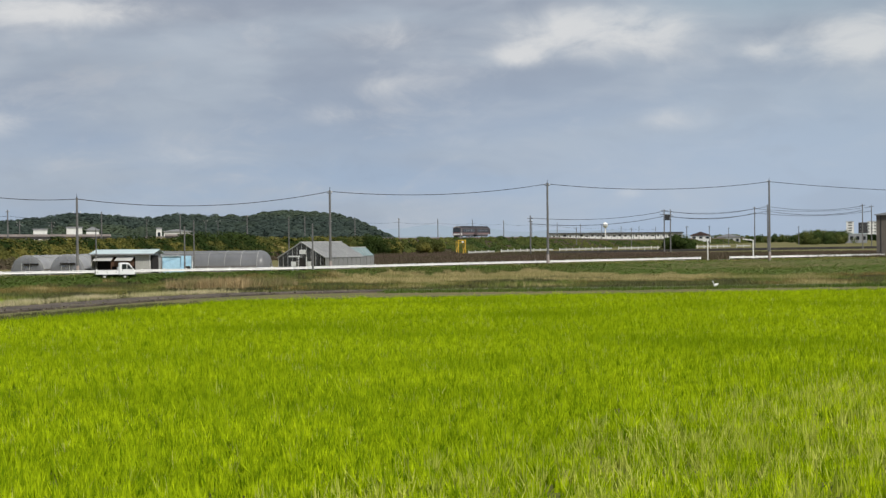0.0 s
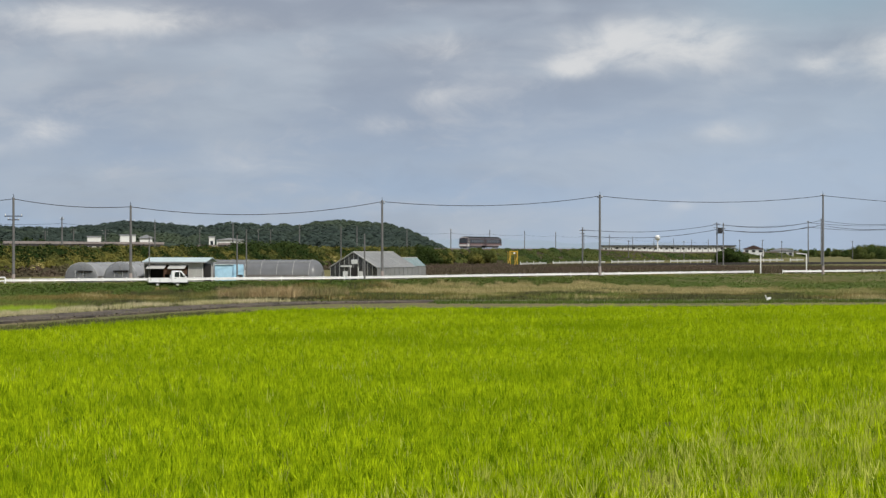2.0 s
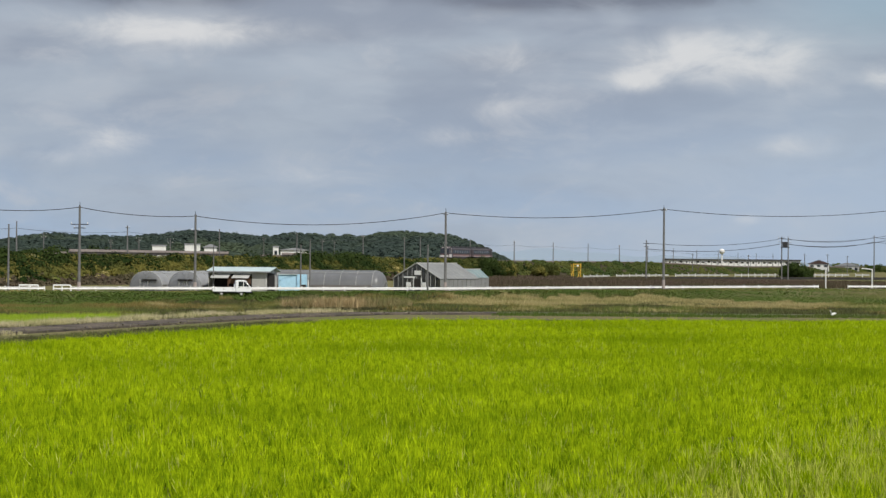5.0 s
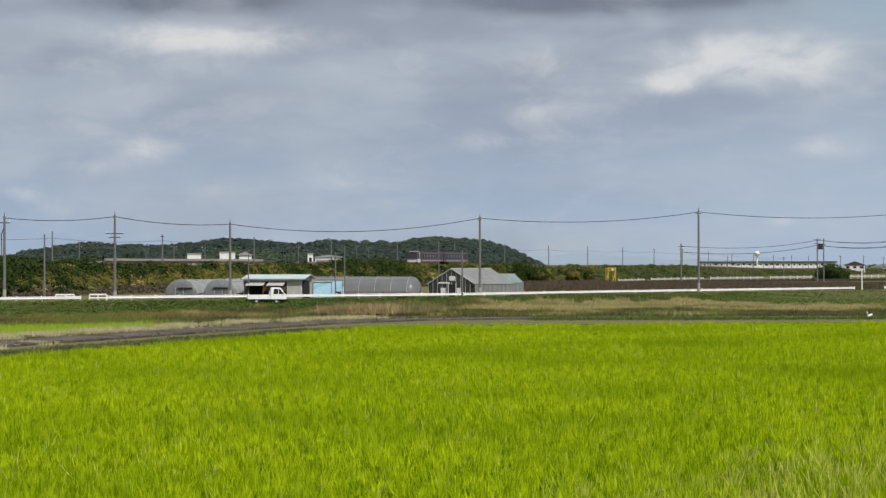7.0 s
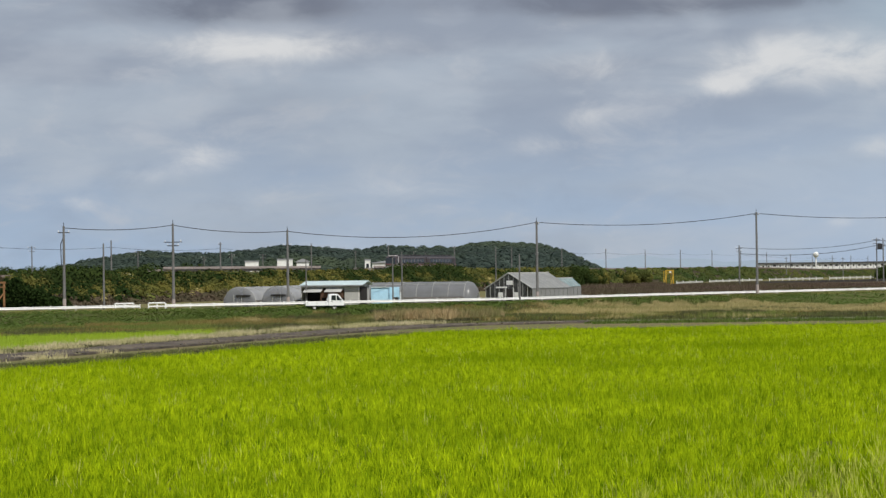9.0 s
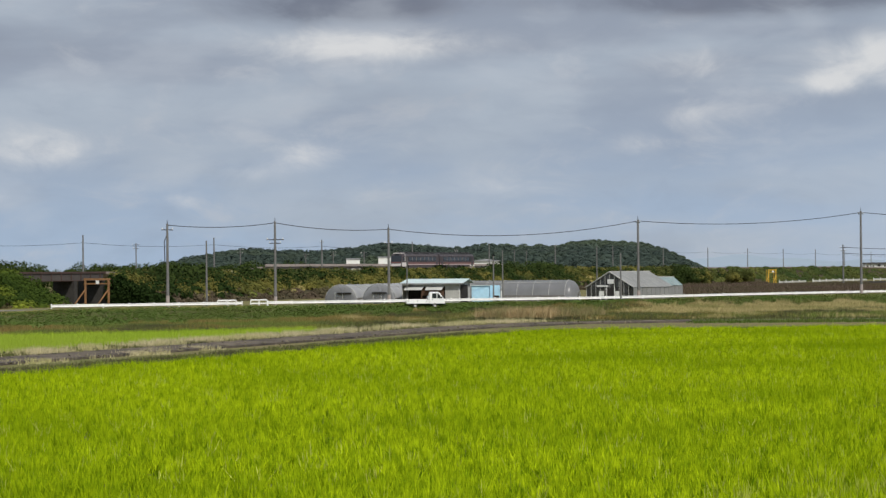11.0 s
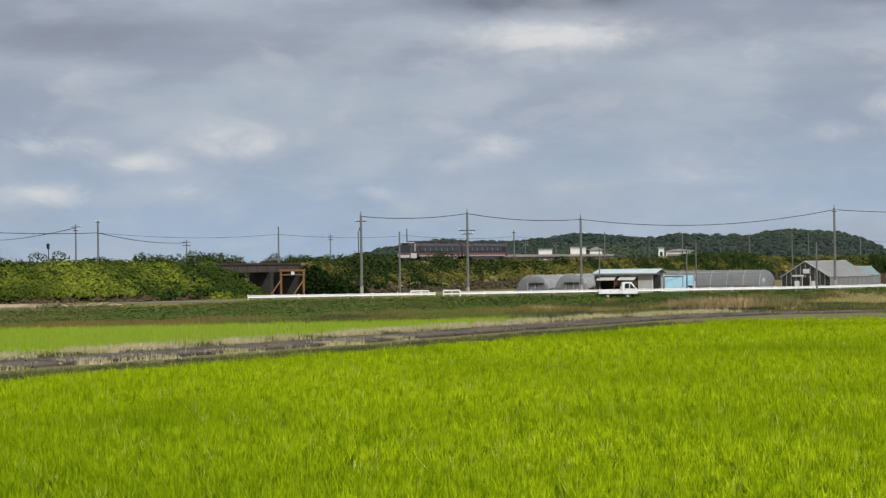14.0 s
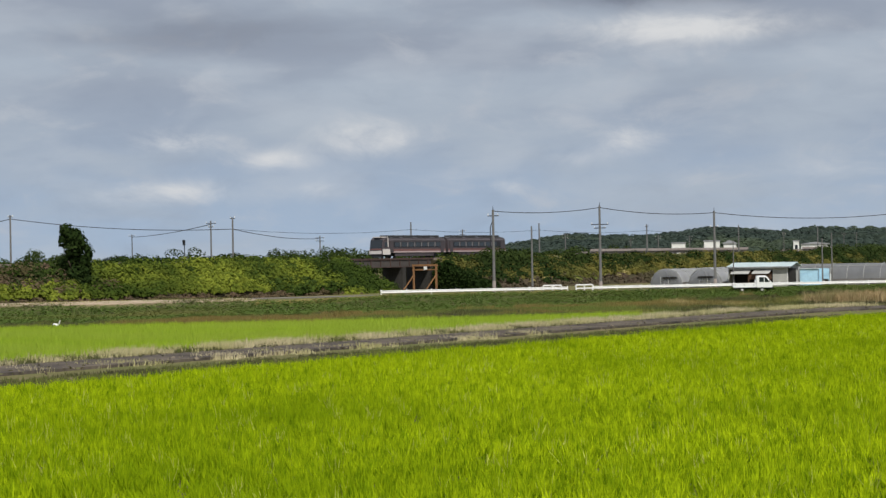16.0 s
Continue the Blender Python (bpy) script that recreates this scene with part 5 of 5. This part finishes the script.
def glasshouse(place, turn, w, eave, apex, length, label, boards=True, roof="pane"):
    t = thing("glasshouse", Matrix.Translation((place.x, place.y, gz(place.x, place.y))) @ pose(0, 0, 0, 0, 0, turn), label, "greenhouse", "glasshouses")
    nb = max(4, int(w / 0.9))
    for i in range(nb):                                   # front gable, in panes
        for y_ in (-length / 2, length / 2):
            x0, x1 = -w / 2 + w * i / nb, -w / 2 + w * (i + 1) / nb
            z0, z1 = (eave + (apex - eave) * (1 - abs(x) / (w / 2)) for x in (x0, x1))
            bm = prism([(x0 + 0.04, 0.5), (x1 - 0.04, 0.5), (x1 - 0.04, z1 - 0.05), (x0 + 0.04, z0 - 0.05)], 0.02)
            bmesh.ops.translate(bm, verts=bm.verts[:], vec=(0, y_, 0))
            # the gable's shade is in this dark pane colour
            part("pane", bm, M["darkpane"], t)
            part("glazing_bar", box(0.06, 0.08, z0, x0, y_, 0), M["sheetgrey"], t)
    nl = max(4, int(length / 1.2))
    for i in range(nl):
        y0 = -length / 2 + length * (i + 0.5) / nl
        for sx in (-1, 1):
            a, b_ = Vector((sx * w / 2 * 1.03, y0, eave - 0.05)), Vector((0, y0, apex))
            mid_, ln = (a + b_) / 2, (b_ - a).length
            ang = math.degrees(math.atan2(apex - eave, w / 2)) * sx
            part("roof_pane", box(ln, length / nl * 0.94, 0.03, m=Matrix.Translation(mid_) @ pose(0, 0, 0, 0, ang, 0)), M[roof], t)
            part("side_pane", box(0.03, length / nl * 0.94, eave - 0.5, sx * w / 2, y0, 0.5), M["pane"], t)
            part("rafter", box(ln, 0.06, 0.1, m=Matrix.Translation(mid_ - Vector((0, length / nl / 2, 0.06))) @ pose(0, 0, 0, 0, ang, 0)), M["sheetgrey"], t)
    for sx in (-1, 1):
        part("base_wall", box(0.15, length, 0.5, sx * w / 2, 0, 0), M["darkconcrete"], t)
    part("ridge", box(0.15, length + 0.2, 0.12, 0, 0, apex), M["sheetgrey"], t)
    if boards:
        for sx in (-1, 1):
            a, b_ = Vector((sx * w / 2 * 1.04, -length / 2 - 0.1, eave - 0.05)), Vector((0, -length / 2 - 0.1, apex + 0.05))
            part("barge_board", bar(a, b_, 0.09), M["sheetgrey"], t)
        part("door_frame", box(0.1, 0.1, 2.2, -0.55, -length / 2 - 0.08, 0), M["white"], t)
        part("door_frame", box(0.1, 0.1, 2.2, 0.95, -length / 2 - 0.08, 0), M["white"], t)
        # This door is a dark slab for the shade in the open doorway.
        part("door", box(1.4, 0.05, 2.0, 0.2, -length / 2 - 0.06, 0.05), M["dark"], t, "dark sheet for the shade in an open doorway")
        part("window_frame", box(2.2, 0.08, 0.25, -1.4, -length / 2 - 0.08, 2.2), M["white"], t)
        part("window_frame", box(0.9, 0.08, 0.8, -1.6, -length / 2 - 0.08, 0.7), M["white"], t)
        part("window_frame", box(0.7, 0.08, 0.8, 1.5, -length / 2 - 0.08, 0.7), M["white"], t)
        part("sign_board", box(1.2, 0.06, 0.7, 0.2, -length / 2 - 0.08, 2.7), M["white"], t, "pale board over the door")
    return t


glasshouse(at(-3.62, 322) + Vector((0.4, 0.64, 0)), -31, 9.2, 2.15, 4.6, 11.5, "old gabled glasshouse with dusty panes")
glasshouse(at(-2.5, 340), -30, 3.6, 2.2, 3.6, 5, "small old greenhouse with a teal-grey sheet roof", boards=False, roof="tealold")


# ---- buildings far off ----
def long_building():
    a, b = at(3.16, 1400), at(6.98, 1420)
    d = b - a
    t = thing("long_building", Matrix.Translation((a + b) / 2 + Vector((0, 0, gz(0, 900) + 0.0))) @ pose(0, 0, 0, 0, 0, math.degrees(math.atan2(d.y, d.x))),
              "long low white building with a dark flat roof", "building")
    L_ = d.length
    part("wall", box(L_, 8, 7.3, 0, 4, 0), M["wallwhite"], t)
    part("roof", box(L_ + 1, 10, 0.9, 0, 4, 7.3, 0.05), M["roofdark"], t)
    r = random.Random(4)
    for k in range(24):
        x = -L_ / 2 + L_ * (k + 0.5) / 24
        part("opening", box(L_ / 24 * r.uniform(0.25, 0.6), 0.1, r.uniform(0.9, 1.6), x, -0.03, r.uniform(5.0, 5.5)), M["dark"], t)
        part("column", box(0.3, 0.3, 7.3, x - L_ / 48, -0.4, 0), M["roofgrey"], t)
    return t


long_building()
q = at(4.74, 1200)
tank = thing("water_tower", Matrix.Translation((q.x, q.y, gz(q.x, q.y))), "white ball-shaped water tower on a slim stem", "water tower")
part("stem", tube(0.5, 0.35, 10.5, n=12), M["wallwhite"], tank)
bm = bmesh.new()
bmesh.ops.create_uvsphere(bm, u_segments=24, v_segments=14, radius=1.7, matrix=Matrix.Translation((0, 0, 11.9)))
for f_ in bm.faces:
    f_.smooth = True
part("ball", bm, M["white"], tank)
bm = bmesh.new()
bmesh.ops.create_cone(bm, cap_ends=True, segments=20, radius1=1.8, radius2=1.8, depth=0.12, matrix=Matrix.Translation((0, 0, 11.7)))
part("walkway", bm, M["roofgrey"], tank)


def block(name, b, d, w, dep, h, wallm, roofm, label, storeys=0, cols=0, gable=0.0, turn=0.0):
    q = at(b, d)
    t = thing(name, Matrix.Translation((q.x, q.y, gz(q.x, q.y) - 0.1)) @ pose(0, 0, 0, 0, 0, -b + turn), label, "building")
    part("wall", box(w, dep, h, 0, 0, 0, 0.03), wallm, t)
    if gable:
        part("roof", prism([(-w / 2 - 0.4, h), (w / 2 + 0.4, h), (w / 2 + 0.4, h + 0.15), (0, h + gable), (-w / 2 - 0.4, h + 0.15)], dep + 0.8), roofm, t)
    else:
        part("roof", box(w + 0.4, dep + 0.4, 0.35, 0, 0, h), roofm, t)
    for i in range(storeys):
        for j in range(cols):
            x, z = -w / 2 + w * (j + 0.5) / cols, h * (i + 0.35) / max(storeys, 1)
            wi = part("window", box(w / cols * 0.5, 0.1, h / storeys * 0.4, x, -dep / 2 - 0.02, z), M["glass"], t)
            part("sill", box(w / cols * 0.55, 0.18, 0.12, x, -dep / 2 - 0.06, z - 0.12), M["sheetgrey"], wi)
    return t


barn = block("warehouse", 14.55, 420, 26, 18, 8.6, M["wallgrey"], M["roofgrey"], "dull brown-grey sheet-clad warehouse with a low gable roof", gable=2.2, turn=-16)
for k in range(9):
    part("rib", box(0.12, 0.1, 8.6, -12 + 3 * k, -9.06, 0), M["roofdark"], barn)
part("door", box(5, 0.12, 4.5, -6, -9.08, 0), M["roofdark"], barn, "dark sliding door")
block("tower_block", 11.75, 1900, 7, 9, 17, M["wallwhite"], M["roofgrey"], "slim white tower block far away", 7, 1)
block("tower_block", 12.12, 1900, 9, 12, 16, M["roofdark"], M["roofgrey"], "dark-windowed block far away", 5, 3)
block("tower_block", 12.36, 1900, 9, 12, 17, M["wallwhite"], M["roofgrey"], "broad white tower block far away", 6, 3)
block("factory", 11.7, 1100, 20, 12, 5, M["roofgrey"], M["teal"], "low grey factory shed", 1, 6)
block("house", 7.5, 1100, 11, 8, 5, M["wallwhite"], M["rust"], "small house with a reddish roof", 2, 3, 2.2)
block("house", 8.3, 1200, 14, 8, 4, M["sheetgrey"], M["roofgrey"], "small grey house with a low roof", 1, 4, 2.0)
block("house", -11.62, 640, 4.4, 4, 9.2, M["wallwhite"], M["roofgrey"], "white house beyond the railway bank", 1, 2)
block("house", -10.66, 640, 5.0, 5, 9.7, M["wallwhite"], M["roofgrey"], "white flat-roofed house beyond the railway bank", 1, 3)
block("house", -10.14, 660, 4.2, 5, 9.0, M["wallwhite"], M["roofgrey"], "white house with low roof beyond the railway bank", 1, 2, 1.2)
block("house", -7.72, 660, 9.0, 5, 8.3, M["wallwhite"], M["roofgrey"], "white hall with a low roof beyond the railway", 1, 4, 0.8)
block("house", -8.25, 640, 1.8, 2, 9.2, M["wallwhite"], M["roofgrey"], "narrow white stair tower", 2, 1)


# ---- the parked truck ----
def truck():
    q = at(-9.52, 249)
    t = thing("flatbed_truck", Matrix.Translation((q.x, q.y, gz(q.x, q.y))) @ pose(0, 0, 0, 0, 0, 14), "small white flatbed truck parked on the road", "truck")
    w = 1.7
    cabp = [(0.45, 0.55), (2.42, 0.55), (2.46, 1.05), (2.30, 1.25), (1.72, 2.0), (1.55, 2.06), (0.62, 2.06), (0.47, 1.98)]
    bm = prism(cabp, w)
    bmesh.ops.bevel(bm, geom=bm.edges[:], offset=0.05, segments=2, affect="EDGES")
    cabin = part("cab", bm, M["truckwhite"], t, "white rounded cab")
    for sy in (-1, 1):
        bm = prism([(0.78, 1.25), (1.38, 1.25), (1.38, 1.88), (0.82, 1.88)], 0.04)
        bmesh.ops.translate(bm, verts=bm.verts[:], vec=(0, sy * (w / 2 + 0.005), 0))
        part("side_window", bm, M["glass"], cabin)
        bm = prism([(1.46, 1.25), (2.08, 1.25), (1.62, 1.86), (1.46, 1.88)], 0.04)
        bmesh.ops.translate(bm, verts=bm.verts[:], vec=(0, sy * (w / 2 + 0.005), 0))
        part("side_window", bm, M["glass"], cabin)
        part("mirror", box(0.08, 0.2, 0.26, 2.05, sy * (w / 2 + 0.16), 1.25, 0.02), M["iron"], cabin)
        part("headlight", box(0.06, 0.34, 0.2, 2.45, sy * 0.55, 0.78, 0.02), M["pane"], cabin)
        part("door_handle", box(0.16, 0.04, 0.05, 0.85, sy * (w / 2 + 0.01), 1.08), M["iron"], cabin)
    bm = box(0.05, w - 0.22, 0.86, m=Matrix.Translation((2.03, 0, 1.25)) @ pose(0, 0, 0, 0, -37.5, 0))
    part("windscreen", bm, M["glass"], cabin)
    part("bumper", box(0.14, w, 0.22, 2.48, 0, 0.42, 0.03), M["iron"], cabin)
    bed_ = part("bed", box(2.85, w, 0.12, -1.02, 0, 0.68, 0.02), M["truckwhite"], t, "white flat loading bed")
    for sy in (-1, 1):
        part("side_board", box(2.85, 0.05, 0.42, -1.02, sy * (w / 2 + 0.01), 0.60, 0.01), M["truckwhite"], bed_)
        for k in range(3):
            part("latch", box(0.06, 0.05, 0.26, -2.2 + k * 1.15, sy * (w / 2 + 0.05), 0.78), M["sheetgrey"], bed_)
    part("tail_board", box(0.05, w, 0.36, -2.43, 0, 0.66, 0.01), M["truckwhite"], bed_)
    part("head_guard", box(0.06, w, 0.75, 0.36, 0, 0.78), M["truckwhite"], bed_)
    part("chassis", box(4.6, 0.8, 0.22, 0, 0, 0.45), M["iron"], t)
    for x in (1.15, -1.35):
        for sy in (-1, 1):
            m = Matrix.Translation((x, sy * (w / 2 - 0.1), 0.3)) @ pose(0, 0, 0, 90, 0, 0)
            wh = part("wheel", tube(0.3, 0.3, 0.2, 0, 0, -0.1, 20, m=m), M["tyre"], t)
            part("rim", tube(0.17, 0.17, 0.22, 0, 0, -0.11, 14, m=m), M["sheetgrey"], wh)
    return t


truck()


# ---- white egrets ----
def egret(place, turn):
    t = thing("egret", Matrix.Translation((place.x, place.y, place.z)) @ pose(0, 0, 0, 0, 0, turn) @ Matrix.Scale(0.72, 4), "white egret standing at the edge of the paddy", "bird", "egrets")
    bm = bmesh.new()
    bmesh.ops.create_uvsphere(bm, u_segments=16, v_segments=10, radius=1, matrix=Matrix.Translation((0, 0, 0.52)) @ pose(0, 0, 0, 0, 24, 0) @ Matrix.Diagonal((0.36, 0.17, 0.18, 1)))
    part("body", bm, M["feather"], t)
    bm = bmesh.new()
    pts_ = [(0.22, 0.62), (0.36, 0.75), (0.33, 0.88), (0.40, 1.0)]
    for (x0, z0), (x1, z1) in zip(pts_, pts_[1:]):
        bar((x0, 0, z0), (x1, 0, z1), 0.05, bm, 8)
    part("neck", bm, M["feather"], t)
    bm = bmesh.new()
    bmesh.ops.create_uvsphere(bm, u_segments=10, v_segments=8, radius=0.07, matrix=Matrix.Translation((0.43, 0, 1.02)))
    head = part("head", bm, M["feather"], t)
    part("beak", tube(0.025, 0.004, 0.16, m=Matrix.Translation((0.48, 0, 1.02)) @ pose(0, 0, 0, 0, 95, 0)), M["beak"], head)
    for sy in (-0.06, 0.06):
        part("leg", bar((0, sy, 0), (0, sy, 0.42), 0.015), M["legs"], t)
    for sy in (-1, 1):
        bm = bmesh.new()
        bmesh.ops.create_uvsphere(bm, u_segments=12, v_segments=8, radius=1, matrix=Matrix.Translation((-0.08, sy * 0.13, 0.52)) @ pose(0, 0, 0, 0, 30, 0) @ Matrix.Diagonal((0.36, 0.06, 0.13, 1)))
        part("wing", bm, M["feather"], t)


for b, d, turn in ((7.92, 203, 180), (-29.68, 172, 20)):
    q = at(b, d)
    q.z = gz(q.x, q.y) + 0.02
    egret(q, turn)


# ---- the train ----
def rail_car(name, cab_front, label):
    """A diesel rail car, its front at x = 0, running towards +x, z from the rail."""
    t = thing(name, Matrix(), label, "train car", "train cars")
    L_, w = 18.0, 2.9
    out = [(-w / 2, 0.95), (-w / 2 * 1.0, 2.0), (-w / 2 * 0.97, 3.0), (-w / 2 * 0.75, 3.42), (-w / 2 * 0.3, 3.6), (w / 2 * 0.3, 3.6), (w / 2 * 0.75, 3.42), (w / 2 * 0.97, 3.0), (w / 2, 2.0), (w / 2, 0.95)]
    f0 = 1.5 if cab_front else 0.15

    def shell(outline, x0, x1, material, nm, label_=""):
        bm = prism(outline, x1 - x0)
        bmesh.ops.transform(bm, matrix=Matrix.Translation(((x0 + x1) / 2, 0, 0)) @ pose(0, 0, 0, 0, 0, 90), verts=bm.verts[:])
        return part(nm, bm, material, t, label_)
    body = shell(out, -L_ + 0.15, -f0, M["bodysteel"], "body", "dull stainless body")
    roof = shell([(-w / 2 * 0.80, 3.40), (-w / 2 * 0.3, 3.63), (w / 2 * 0.3, 3.63), (w / 2 * 0.80, 3.40)], -L_ + 0.2, -f0, M["roofdark"], "roof", "dark grey roof")
    for sy in (-1, 1):
        part("window_band", box(L_ - f0 - 1.8, 0.04, 0.95, -(L_ + f0) / 2, sy * (w / 2 + 0.012), 1.85), M["windowband"], t, "dark window band")
        for k in range(7):
            part("window", box(1.3, 0.03, 0.75, -f0 - 2.5 - k * 1.95, sy * (w / 2 + 0.04), 1.95), M["glass"], t)
        for k in range(6):
            part("window_pillar", box(0.34, 0.03, 0.72, -f0 - 3.47 - k * 1.95, sy * (w / 2 + 0.045), 1.97), M["pillar"], t, "grey pillar between windows")
        part("gutter", box(L_ - f0 - 0.4, 0.06, 0.07, -(L_ + f0) / 2, sy * (w / 2 * 0.97 + 0.02), 3.02), M["pillar"], t)
        part("stripe", box(L_ - f0 - 0.2, 0.03, 0.34, -(L_ + f0) / 2, sy * (w / 2 + 0.015), 1.22), M["band"], t, "orange waist stripe")
        part("sill_strip", box(L_ - f0 - 0.2, 0.03, 0.26, -(L_ + f0) / 2, sy * (w / 2 + 0.016), 0.95), M["rosestrip"], t, "dull rose strip")
        part("door", box(0.95, 0.03, 2.0, -f0 - 1.0, sy * (w / 2 + 0.05), 1.0), M["bodysteel"], t)
        part("door", box(0.95, 0.03, 2.0, -L_ + 1.2, sy * (w / 2 + 0.05), 1.0), M["bodysteel"], t)
        part("skirt", box(11, 0.08, 0.62, -L_ / 2, sy * (w / 2 - 0.12), 0.35), M["bodysteel"], t)
    for x, l in ((-2.6, 0.9), (-4.6, 1.8), (-8.0, 2.8), (-11.2, 1.1), (-13.2, 2.2), (-16.2, 1.2)):
        part("roof_unit", box(l, 1.7, 0.32, x, 0, 3.58, 0.05), M["roofdark"], t)
    part("underframe", box(13.5, 2.0, 0.6, -L_ / 2, 0, 0.35), M["iron"], t)
    if cab_front:
        nose = prism([(-1.6, 0.55), (-0.1, 0.55), (0.0, 1.0), (-0.06, 1.75), (-0.34, 3.05), (-0.7, 3.45), (-1.6, 3.58)], w * 0.98)
        bmesh.ops.bevel(nose, geom=nose.edges[:], offset=0.12, segments=3, affect="EDGES")
        nb = part("nose", nose, M["bodysteel"], t, "dull rounded cab front with a dark windscreen")
        part("windscreen", box(0.10, 2.5, 1.5, m=Matrix.Translation((-0.03, 0, 1.62)) @ pose(0, 0, 0, 0, -12, 0)), M["glass"], nb)
        part("roof_cap", box(1.7, 2.0, 0.2, -1.35, 0, 3.46, 0.06), M["cream"], nb, "ivory cab roof")
        part("destination_box", box(0.12, 1.2, 0.28, -0.42, 0, 3.08, 0.03), M["windowband"], nb)
        for sy in (-1, 1):
            part("side_window", box(0.75, 0.05, 0.8, -1.05, sy * (w / 2 * 0.98), 1.95), M["glass"], nb)
            part("headlight", box(0.08, 0.4, 0.2, -0.02, sy * 0.95, 1.15, 0.03), M["pane"], nb)
        part("apron", box(0.06, 2.5, 0.55, 0.03, 0, 0.72, 0.02), M["cream"], nb, "ivory apron")
        for sy in (-1, 1):
            part("corner_panel", box(0.24, 0.05, 1.5, -1.5, sy * (w / 2 + 0.03), 1.9, 0.02), M["cream"], nb, "ivory corner panel")
            part("side_apron", box(2.1, 0.05, 0.95, -1.1, sy * (w / 2 * 0.98 + 0.04), 0.62, 0.02), M["cream"], nb, "ivory apron side")
        part("nose_stripe", box(0.06, 2.3, 0.25, 0.0, 0, 1.42), M["band"], nb)
        part("snow_plough", box(0.5, 2.2, 0.4, -0.35, 0, 0.15, 0.05), M["iron"], nb)
    for x in (-3.4, -L_ + 3.4):
        bog = part("bogie", box(3.2, 1.9, 0.3, x, 0, 0.38, 0.04), M["iron"], t)
        for dx in (-1.05, 1.05):
            for sy in (-0.53, 0.53):
                part("wheel", tube(0.43, 0.43, 0.12, 0, 0, -0.06, 18, m=Matrix.Translation((x + dx, sy, 0.43)) @ pose(0, 0, 0, 90, 0, 0)), M["iron"], bog)
    part("coupler", box(0.5, 0.3, 0.25, -L_ - 0.05, 0, 0.75), M["iron"], t)
    return t


lead = rail_car("train_car", True, "front diesel train car with ivory cab and orange stripe")
tail = rail_car("train_car", False, "second diesel train car with dark window band")


def motions():
    """The train runs along its straight track at an even speed."""
    for car, back in ((lead, 0.0), (tail, 18.4)):
        rows = []
        for t in range(0, 17):
            p = on_track(V.length * t - back, 0, RAIL_Z)
            rows.append((t, pose(p.x, p.y, p.z, 0, 0, HEADING)))
        walk(car, rows)


motions()
